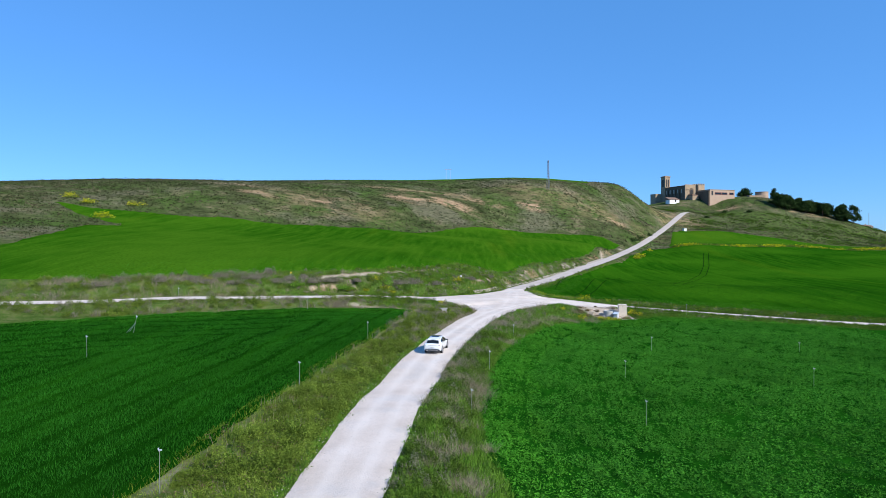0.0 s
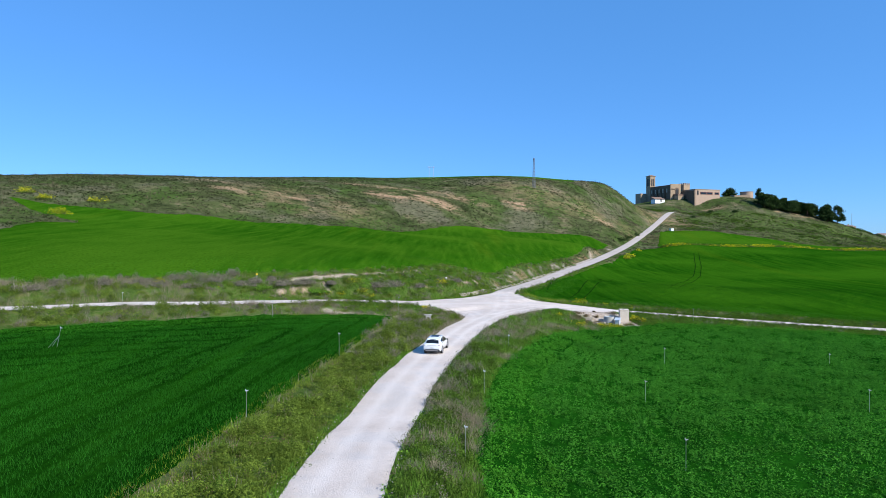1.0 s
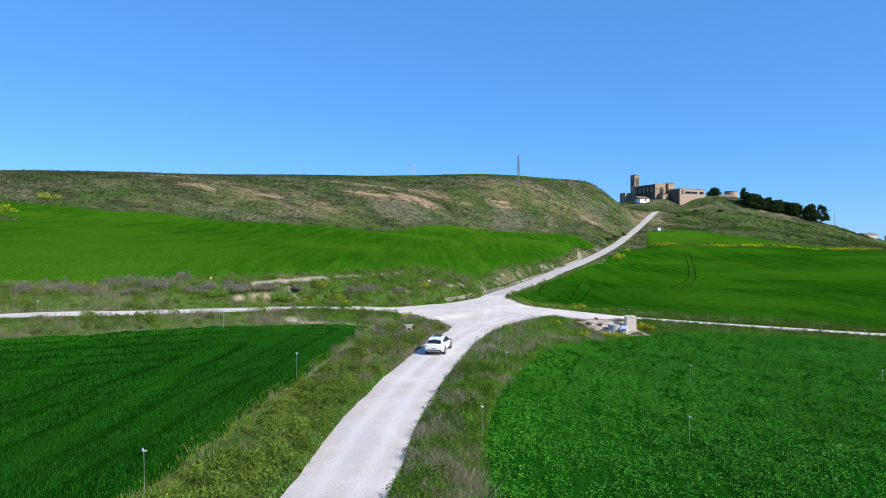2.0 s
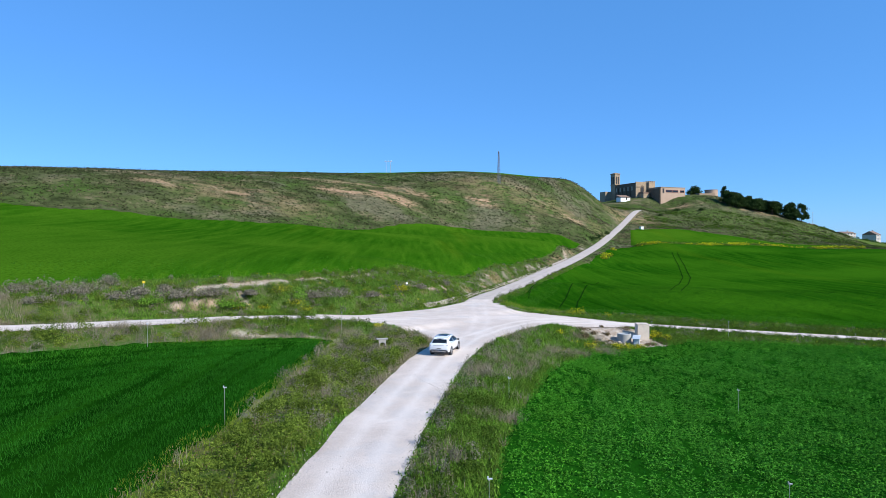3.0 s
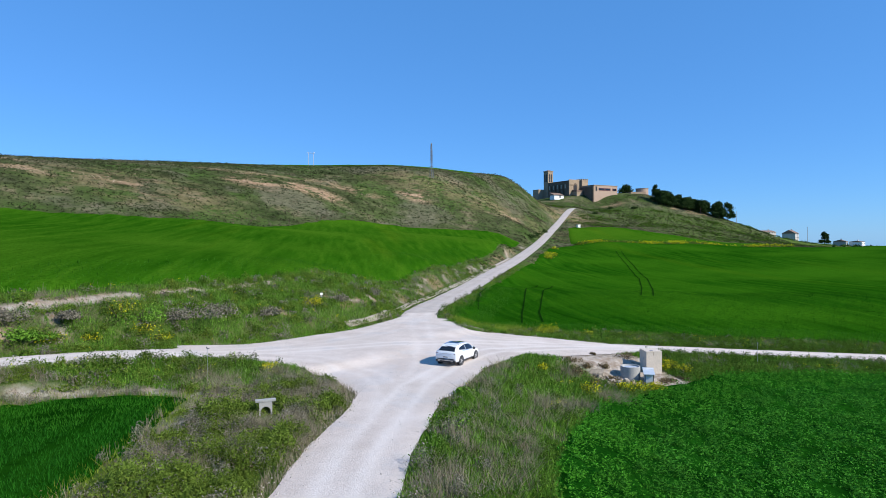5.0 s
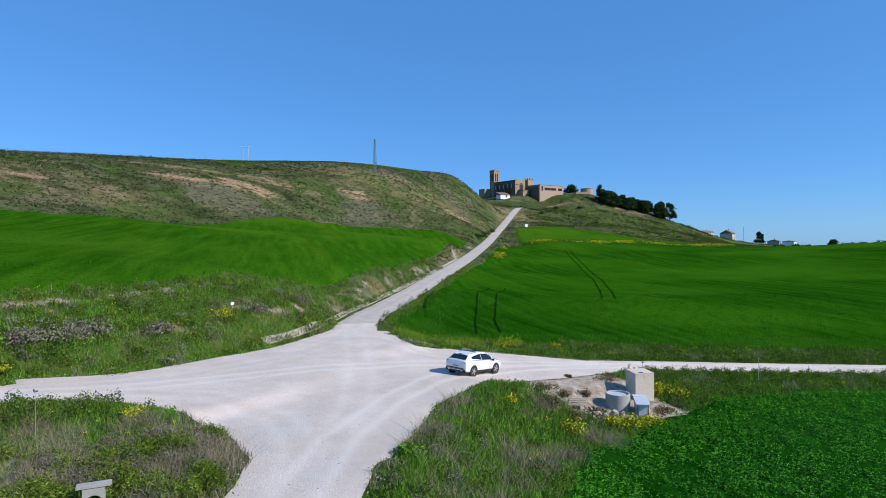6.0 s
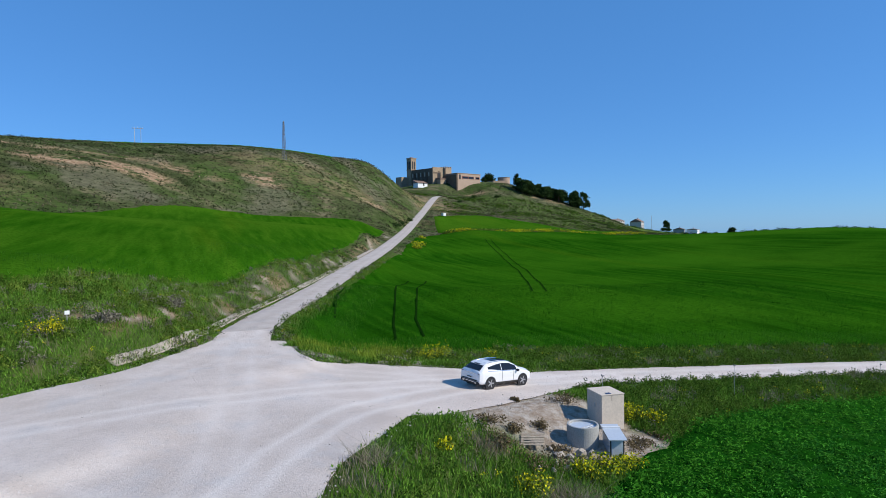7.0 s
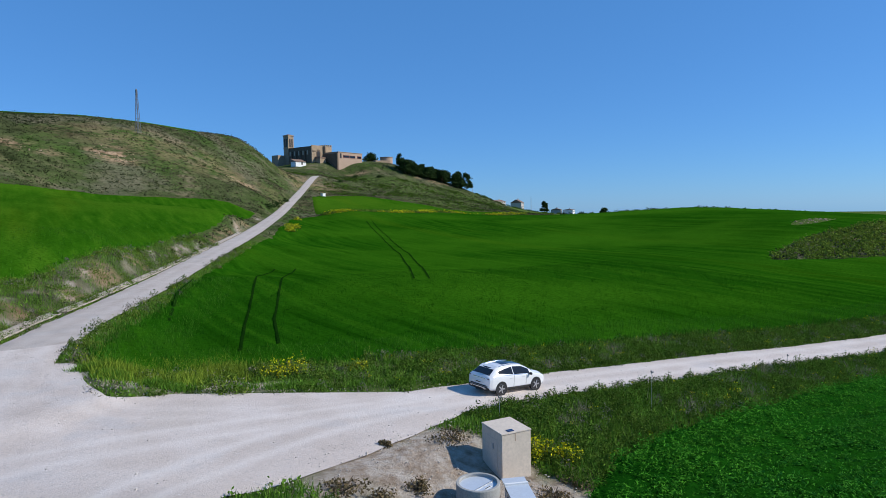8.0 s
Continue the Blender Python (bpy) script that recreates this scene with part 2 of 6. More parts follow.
# ---- the lie of the land: form lines with heights ----
FORMS = {
    "road_a": [(-8, -40, -5.0), (-7, 5, -3.6), (-5, 25, -3.1), (-3.5, 45, -2.55), (-1, 62, -2.0), (4.4, 81, -1.4), (10, 95, -1.3), (16, 108, -1.25)],
    "road_r": [(22, 115, -1.5), (31, 114.6, -2.2), (40, 114.7, -2.95), (60, 113.6, -4.28), (80, 111, -5.32), (140, 103, -6.5)],
    "road_u": [(12.8, 129, -.6), (17.4, 145, -.8), (24.2, 160, -.5), (31.1, 175, 0), (38.1, 190, .7), (54, 224, 2.2), (61.8, 241, 3.0), (73.3, 266, 4.5), (84, 289, 6.1), (94.8, 312, 8.0), (105.8, 335, 10.4), (126.7, 377, 15.8), (146.8, 415, 22.4), (157.4, 434, 26.5), (168, 452, 30.6), (186, 476, 33.5), (205, 488, 36)],
    "road_l": [(-2, 110.6, -.6), (-9, 108.8, -.05), (-13.5, 106.9, .35), (-18, 104.4, .65), (-23.5, 100.2, .95), (-28, 97.4, 1.15), (-35, 92.8, 1.45), (-50, 86.5, 1.65), (-62, 82, 1.8), (-100, 68, 2.5)],
    "lf": [(-13.9, 29, -2.6), (-12.2, 50, -2.2), (-9.9, 73, -1.6), (-40, 30, -1.5), (-38, 70, -.4), (-70, 40, 0)],
    "rf": [(4, 47, -4.1), (21, 75.5, -4.2), (27, 56, -4.1), (22, 97, -3.6), (45, 95, -4.3), (60, 60, -5), (60, 105, -4.8), (20, 20, -5), (90, 90, -6)],
    "bank": [(-52.6, 93.4, 3.8), (-44, 101, 4.5), (-30, 109, 4.3), (-18.5, 113.6, 3.9), (4, 140, 3.8), (23, 177, 3.8), (57, 248, 7.2)],
    "ulf": [(-80, 110, 7.5), (-60, 150, 10), (-20, 160, 8), (-10, 220, 12), (30, 240, 9.5)],
    "foot": [(-106, 180, 17.3), (-95, 212, 20), (-68, 222, 17), (-20, 255, 14.8), (30, 290, 13.5), (91, 318, 13)],
    "face": [(-28, 295, 32.5), (-12, 298, 31), (-33, 275, 27), (41, 323, 27.8), (91, 345, 20), (-85, 240, 28), (-98, 264, 35.3), (-130, 205, 26), (-150, 150, 20)],
    "crest": [(-170, 310, 42.8), (-120, 320, 42.4), (-60, 340, 44.2), (0, 364, 45.9), (52, 354, 42.1), (85, 385, 42.6), (114, 425, 48)],
    "back": [(-200, 500, 46), (0, 520, 43), (100, 520, 36), (150, 470, 34), (160, 600, 28)],
    "castle": [(198, 497, 43), (178, 512, 43), (188, 488, 38.5), (215, 492, 41), (225, 515, 46), (250, 515, 47), (280, 500, 37), (300, 485, 27), (260, 600, 35), (325, 470, 15), (355, 480, 9), (271, 470, 27), (215, 470, 32)],
    "rfu": [(58, 155.5, -1.6), (86, 200, -1.9), (147, 299, 6.0), (117, 301, 7.4), (216, 359, 4.5), (71, 248, 3.6), (128, 365, 15.2), (160, 375, 15.5), (200, 390, 15), (33, 167, -.2), (110, 160, -3), (150, 200, -2), (260, 370, 5), (318, 433, 4.5), (350, 455, 3.5), (300, 400, 4.2)],
    "far": [(390, 500, 5.5), (500, 400, 0), (272, 255, 6.3), (230, 210, 4.5), (195, 168, 2.8), (0, 900, 20), (-500, 500, 40), (500, 800, -10), (-400, 0, 10), (300, 0, -10), (-300, -400, 0), (300, -400, -15)],
}
FORM_POINTS = np.array([p for line in FORMS.values() for p in line], float)


def spread(a, b):
    return np.sqrt(((a[:, None, :2] - b[None, :, :2]) ** 2).sum(-1) + 64.0)


def fit_land():
    n = len(FORM_POINTS)
    a, q = np.zeros((n + 3, n + 3)), np.c_[np.ones(n), FORM_POINTS[:, :2]]
    a[:n, :n], a[:n, n:], a[n:, :n] = spread(FORM_POINTS, FORM_POINTS), q, q.T
    return np.linalg.solve(a, np.r_[FORM_POINTS[:, 2], 0, 0, 0])


LAND = fit_land()


def land(x, y):
    """Height of the smooth land, without roads."""
    x, y = np.asarray(x, float), np.asarray(y, float)
    q = np.c_[x.ravel(), y.ravel()]
    out = np.empty(len(q))
    for i in range(0, len(q), 20000):
        b = q[i:i + 20000]
        out[i:i + 20000] = spread(b, FORM_POINTS) @ LAND[:-3] + LAND[-3] + b @ LAND[-2:]
    r = np.hypot(q[:, 0] - 60, q[:, 1] - 200)
    k = np.clip((r - 620) / 900, 0, 1)
    k = k * k * (3 - 2 * k)
    return (out * (1 - k) + FAR_LEVEL * k).reshape(x.shape)


FAR_LEVEL = -60.0

# centre lines and half widths of the gravel roads
ROADS = {
    "front": ([(-9, -60), (-6.3, 5), (-5.1, 30), (-4.05, 47), (-2.3, 60), (0, 72), (4.0, 87), (7.5, 97), (12, 107), (14, 116)], 2.55),
    "left": ([(8, 113), (-2, 111), (-9, 109), (-13.5, 107), (-18, 104.4), (-23.5, 100.2), (-28, 97.4), (-35, 92.8), (-50, 86.5), (-62, 82), (-100, 68), (-220, 25)], 2.5),
    "right": ([(16, 115), (24, 114.7), (31, 114.5), (40, 114.9), (48, 114.4), (60, 113.4), (80, 110.8), (140, 102), (260, 80)], 2.35),
    "up": ([(11.5, 120), (12.8, 129), (14.4, 136), (17.4, 145), (24.2, 160), (31.1, 175), (38.1, 190), (46.1, 207), (54, 224), (61.8, 241), (73.3, 266), (84, 289), (94.8, 312), (105.8, 335), (116.1, 356), (126.7, 377), (136.6, 396), (146.8, 415), (157.4, 434), (167, 450), (173, 457)], 2.3),
}
JUNCTION = [(5.4, 123.7), (11.0, 131.5), (16.3, 129), (16.6, 124), (17.2, 121), (20.2, 121.4), (31, 117.0), (31.7, 111.9), (25, 109.3), (19, 107.5), (14.3, 103), (10, 95), (3.2, 91), (4.3, 97), (2.6, 102), (0, 104.6), (-3.4, 106.7), (-8, 107), (-10.2, 113), (-5.5, 114.6), (-3, 116.2), (1.2, 120)]
FIELD_LEFT = [(-120, 15), (-17, 15), (-15, 29.7), (-13.8, 37.9), (-13.3, 45.9), (-12.1, 55.6), (-9.9, 68.7), (-8, 81), (-6.8, 91), (-6.5, 99.2), (-9.5, 100.2), (-14, 98.9), (-20.5, 94.2), (-25, 90.8), (-32, 86.2), (-56, 71.2), (-120, 42)]
FIELD_CORNER = [(-16.5, 98.9), (-12, 100.6), (-9, 101.2), (-6, 100.3), (-5.4, 98.5), (-5.6, 92)]
FIELD_RIGHT = [(6.5, -20), (4.1, 33.5), (3.2, 39.9), (3.0, 47.8), (4.2, 58.5), (6.1, 67.0), (8.3, 74.1), (10.8, 80), (14.3, 88.6), (20.8, 98.6), (29.3, 102.8), (35.5, 105.8), (40, 106.5), (60, 106.6), (110, 101), (200, 85), (200, -20)]
FIELD_UPPER_LEFT = [(-110, 84), (-71.6, 93.3), (-53.9, 95.0), (-44, 101.5), (-34, 109), (-20, 115), (-4, 133.5), (14.0, 160), (25, 180), (33.5, 200), (55, 244), (79, 293), (72, 302), (53, 295.5), (26, 293), (-10, 255), (-44, 229), (-83, 217), (-119, 191), (-130, 192), (-114.8, 181), (-95, 172), (-101, 162), (-92, 118), (-110, 100)]
FIELD_UPPER_RIGHT = [(330, 75), (140, 108.5), (86, 116.5), (69, 119.5), (49, 122.0), (40, 124), (31.6, 125.6), (24, 127.2), (19.8, 126.5), (16.9, 130), (20.6, 141.5), (33.2, 170.5), (50.4, 206), (67.5, 241), (88.5, 286), (101, 303), (117, 303), (138, 299), (227, 354), (330, 345), (480, 300), (480, 60)]
FIELD_STRIP = [(108, 310), (118, 308), (138, 304), (227, 360), (256, 362), (256, 369), (200, 372), (176, 371), (150, 379), (138, 381), (132, 372)]
FIELD_PLATEAU = [(-700, 200), (-240, 250), (-190, 282), (-160, 312), (-125, 334), (-94, 340), (-60, 352), (0, 374), (60, 387), (90, 410), (60, 520), (-100, 640), (-700, 700)]


def to_line(x, y, line):
    """Distance to a broken line."""
    best = np.full(np.shape(x), 1e9)
    for (ax, ay), (bx, by) in zip(line, line[1:]):
        dx, dy = bx - ax, by - ay
        s = np.clip(((x - ax) * dx + (y - ay) * dy) / (dx * dx + dy * dy), 0, 1)
        best = np.minimum(best, np.hypot(x - ax - s * dx, y - ay - s * dy))
    return best


def inside(x, y, poly):
    """Metres inside a plot's edge; negative outside."""
    x, y = np.asarray(x, float), np.asarray(y, float)
    odd = np.zeros(x.shape, bool)
    for (ax, ay), (bx, by) in zip(poly, poly[1:] + poly[:1]):
        if ay != by:
            odd ^= ((ay > y) != (by > y)) & (x < (bx - ax) * (y - ay) / (by - ay) + ax)
    return np.where(odd, 1, -1) * to_line(x, y, poly + poly[:1])


def wobble(x, y, size, amount):
    """A cheap smooth unevenness."""
    return amount * (np.sin(x / size * 2.1 + 1.3 * np.sin(y / size * 1.3)) + np.sin(y / size * 2.7 + 1.7 * np.sin(x / size * 0.9 + 2)) + 0.6 * np.sin((x + y) / size * 5.3 + np.sin((x - y) / size * 3.1))) / 2.6


def on_road(x, y):
    """Metres inside the roads' edge; negative outside."""
    d = inside(x, y, JUNCTION)
    for line, half in ROADS.values():
        d = np.maximum(d, half - to_line(x, y, line))
    return d


# the roads' own heights, flat across
ROAD_SAMPLES = []
for line, half in ROADS.values():
    for (ax, ay), (bx, by) in zip(line, line[1:]):
        k = max(2, int(math.hypot(bx - ax, by - ay) / 2))
        ROAD_SAMPLES += [(ax + (bx - ax) * i / k, ay + (by - ay) * i / k) for i in range(k)]
ROAD_SAMPLES = np.array(ROAD_SAMPLES)
ROAD_LEVELS = land(ROAD_SAMPLES[:, 0], ROAD_SAMPLES[:, 1])
CLIMB = np.array(FORMS["road_u"])
_k = np.clip((ROAD_SAMPLES[:, 1] - 126) / 14, 0, 1)
_even = sum(np.interp(ROAD_SAMPLES[:, 1] + o, CLIMB[:, 1], CLIMB[:, 2]) for o in (-9, -4.5, 0, 4.5, 9)) / 5
ROAD_LEVELS = ROAD_LEVELS * (1 - _k) + _even * _k


def road_level(x, y):
    q = np.c_[np.ravel(x), np.ravel(y)]
    out = np.empty(len(q))
    for i in range(0, len(q), 20000):
        d2 = ((q[i:i + 20000, None] - ROAD_SAMPLES[None]) ** 2).sum(-1)
        w = np.exp(-(d2 - d2.min(1, keepdims=True)) / 8.0)
        out[i:i + 20000] = (w @ ROAD_LEVELS) / w.sum(1)
    return out.reshape(np.shape(x))


def height(x, y):
    """Height of the ground: land, with the roads' beds cut in."""
    x, y = np.asarray(x, float), np.asarray(y, float)
    z = land(x, y) + wobble(x, y, 9.0, 0.12) + wobble(x, y, 2.6, 0.05)
    d = on_road(x, y)
    near = d > -4.5
    if near.any():
        k = np.clip((d[near] + 4.0) / 3.2, 0, 1)
        k = k * k * (3 - 2 * k)
        z[near] = z[near] * (1 - k) + road_level(x[near], y[near]) * k
    return z


def height_at(x, y):
    return float(height(np.array([x]), np.array([y]))[0])


# ---- building helpers ----
def part(name, bm, material, parent=None, label="", smooth=False):
    me = bpy.data.meshes.new(name)
    if smooth:
        for f in bm.faces:
            f.smooth = True
    bm.to_mesh(me)
    bm.free()
    me.materials.append(material)
    ob = new(name, me)
    if parent:
        ob.parent = parent
    if label:
        ob["label"] = label
    return ob


def thing(name, x, y, z, turn, label, category, group=""):
    ob = new(name)
    ob.matrix_basis = pose(x, y, z, 0, 0, turn)
    return tagged(ob, label, category, group)


def block(w, d, h, x=0, y=0, z=0, bevel=0.0, turn=0.0):
    """A bevelled box on z, centred on x and y."""
    bm = bmesh.new()
    bmesh.ops.create_cube(bm, size=1)
    bmesh.ops.scale(bm, vec=(w, d, h), verts=bm.verts)
    if bevel:
        bmesh.ops.bevel(bm, geom=bm.edges[:], offset=bevel, segments=2, affect="EDGES")
    bmesh.ops.transform(bm, matrix=pose(x, y, z + h / 2, 0, 0, turn), verts=bm.verts)
    return bm


def tube(r1, r2, h, x=0, y=0, z=0, sides=16, m=None, caps=True):
    bm = bmesh.new()
    bmesh.ops.create_cone(bm, cap_ends=caps, segments=sides, radius1=r1, radius2=r2, depth=h)
    bmesh.ops.transform(bm, matrix=(m or Matrix()) @ pose(x, y, z + h / 2), verts=bm.verts)
    return bm


def joined(*parts):
    out = bmesh.new()
    for b in parts:
        me = bpy.data.meshes.new("scrap")
        b.to_mesh(me)
        b.free()
        out.from_mesh(me)
        bpy.data.meshes.remove(me)
    return out


def prism(profile, length, axis="x"):
    """Extrudes a profile of (a, z) along x or y, centred."""
    bm = bmesh.new()
    rows = []
    for s in (-length / 2, length / 2):
        rows.append([bm.verts.new((s, a, z) if axis == "x" else (a, s, z)) for a, z in profile])
    n = len(profile)
    for i in range(n):
        bm.faces.new((rows[0][i], rows[0][(i + 1) % n], rows[1][(i + 1) % n], rows[1][i]))
    bm.faces.new(rows[0][::-1])
    bm.faces.new(rows[1])
    bmesh.ops.recalc_face_normals(bm, faces=bm.faces)
    return bm


def raw_mesh(name, verts, faces, material, tint=None, smooth=False, attrs=None):
    """A mesh from arrays: verts (n, 3), faces (m, k)."""
    me = bpy.data.meshes.new(name)
    k = faces.shape[1]
    me.vertices.add(len(verts))
    me.vertices.foreach_set("co", verts.astype(np.float32).ravel())
    me.loops.add(faces.size)
    me.loops.foreach_set("vertex_index", faces.astype(np.int32).ravel())
    me.polygons.add(len(faces))
    me.polygons.foreach_set("loop_start", np.arange(0, faces.size, k, dtype=np.int32))
    if smooth:
        me.polygons.foreach_set("use_smooth", np.ones(len(faces), bool))
    for key, values in dict(attrs or {}, **({"tint": tint} if tint is not None else {})).items():
        me.attributes.new(key, "FLOAT", "POINT").data.foreach_set("value", np.asarray(values, np.float32))
    me.update(calc_edges=True)
    me.materials.append(material)
    return new(name, me)


rng = np.random.default_rng(7)


def leaf_cloud(name, centres, size, material, flat=1.0, quads=True, tint=None):
    """Many single leaves (folded quads) at given places."""
    n = len(centres)
    a = rng.normal(size=(n, 3))
    a[:, 2] *= flat
    a /= np.linalg.norm(a, axis=1, keepdims=True)
    b = np.cross(a, rng.normal(size=(n, 3)))
    b /= np.linalg.norm(b, axis=1, keepdims=True)
    s = (size * rng.uniform(0.6, 1.3, n))[:, None]
    a, b = a * s, b * s * 0.6
    corners = (centres - a, centres + b, centres + a, centres - b) if quads else (centres - a, centres + b, centres + a)
    k = len(corners)
    return raw_mesh(name, np.stack(corners, 1).reshape(-1, 3), np.arange(k * n).reshape(n, k), material, np.repeat(rng.uniform(0, 1, n) if tint is None else tint, k))


def blades(name, bases, heights, width, material, lean=0.35):
    """Many single grass blades or stalks (triangles)."""
    n = len(bases)
    t = rng.uniform(0, 2 * np.pi, n)
    side = np.c_[np.cos(t), np.sin(t), np.zeros(n)] * (width * rng.uniform(0.6, 1.3, n))[:, None] / 2
    tip = bases + np.c_[rng.normal(size=(n, 2)) * lean * heights[:, None], heights]
    v = np.stack((bases - side, bases + side, tip), 1).reshape(-1, 3)
    return raw_mesh(name, v, np.arange(3 * n).reshape(n, 3), material, np.repeat(rng.uniform(0, 1, n), 3))


def shrub_leaves(places, radius, tall, leaves):
    """Leaf centres for shrubs at places (n, 3): domes with an uneven outline."""
    n = len(places)
    d = rng.normal(size=(n, leaves, 3))
    d /= np.linalg.norm(d, axis=2, keepdims=True)
    d[..., 2] = np.abs(d[..., 2])
    d *= rng.uniform(0.45, 1.12, (n, leaves, 1))
    d[..., :2] *= radius[:, None, None]
    d[..., 2] *= tall[:, None]
    return (places[:, None] + d).reshape(-1, 3)


def lumps(name, places, radius, tall, leaves, size, material, spread_tint=0.22):
    """Bushes with a lumpy, leafy shell; each one has a tint of its own."""
    n = len(places)
    d = rng.normal(size=(n, leaves, 3))
    d /= np.linalg.norm(d, axis=2, keepdims=True)
    d[..., 2] = np.abs(d[..., 2])
    az = np.arctan2(d[..., 1], d[..., 0])
    ph = rng.uniform(0, 6.28, (n, 2))
    lump = 1 + 0.22 * np.sin(3 * az + ph[:, :1]) * (1 - d[..., 2]) + 0.16 * np.sin(5 * az + 4 * d[..., 2] + ph[:, 1:])
    d *= (rng.uniform(0.72, 1.06, (n, leaves)) * lump)[..., None]
    d[..., :2] *= radius[:, None, None]
    d[..., 2] *= tall[:, None]
    own = rng.uniform(0.15, 0.85, (n, 1))
    tint = np.clip(own + rng.normal(size=(n, leaves)) * spread_tint, 0, 1).ravel()
    return leaf_cloud(name, (places[:, None] + d).reshape(-1, 3), size, material, quads=False, tint=tint)


def drape(name, field, offset, x0, x1, y0, y1, step, material, extra=None):
    """A sheet on the ground where field(x, y) > 0, cut to its outline; offset(metres from the edge) lifts it."""
    xs, ys = np.arange(x0, x1 + step, step), np.arange(y0, y1 + step, step)
    gx, gy = np.meshgrid(xs, ys, indexing="ij")
    s = field(gx, gy)
    pos = s > 0
    some = pos[:-1, :-1] | pos[1:, :-1] | pos[:-1, 1:] | pos[1:, 1:]
    pts, depth, ids, faces = [], [], {}, []

    def corner(i, j):
        key = (i, j)
        if key not in ids:
            ids[key] = len(pts)
            pts.append((xs[i], ys[j]))
            depth.append(s[i, j])
        return ids[key]

    def cross(a, b):
        key = (min(a, b), max(a, b))
        if key not in ids:
            k = s[a] / (s[a] - s[b])
            ids[key] = len(pts)
            pts.append((xs[a[0]] + k * (xs[b[0]] - xs[a[0]]), ys[a[1]] + k * (ys[b[1]] - ys[a[1]])))
            depth.append(0.0)
        return ids[key]

    for i, j in zip(*np.nonzero(some)):
        ring = ((i, j), (i + 1, j), (i + 1, j + 1), (i, j + 1))
        poly = []
        for a, b in zip(ring, ring[1:] + ring[:1]):
            if pos[a]:
                poly.append(corner(*a))
            if pos[a] != pos[b]:
                poly.append(cross(a, b))
        if len(poly) > 2:
            faces.append(poly)
    p = np.array(pts)
    z = height(p[:, 0], p[:, 1]) + offset(np.array(depth), p[:, 0], p[:, 1])
    me = bpy.data.meshes.new(name)
    me.from_pydata(np.c_[p, z].tolist(), [], faces)
    for f in me.polygons:
        f.use_smooth = True
    for key, fn in (extra or {}).items():
        me.attributes.new(key, "FLOAT", "POINT").data.foreach_set("value", fn(p[:, 0], p[:, 1]).astype(np.float32))
    me.materials.append(material)
    return new(name, me)

# ---- the ground ----


def graded(lo, hi, step, start, end, grow=1.07):
    mid = list(np.arange(lo, hi + step, step))
    left, right, s = [mid[0]], [mid[-1]], step
    while left[-1] > start or right[-1] < end:
        s = min(s * grow, 4.2 if max(-left[-1], right[-1]) < 520 else 400)
        if left[-1] > start:
            left.append(left[-1] - s)
        if right[-1] < end:
            right.append(right[-1] + s)
    return np.array(left[:0:-1] + mid + right[1:])


def smooth(v, lo, hi):
    k = np.clip((v - lo) / (hi - lo), 0, 1)
    return k * k * (3 - 2 * k)


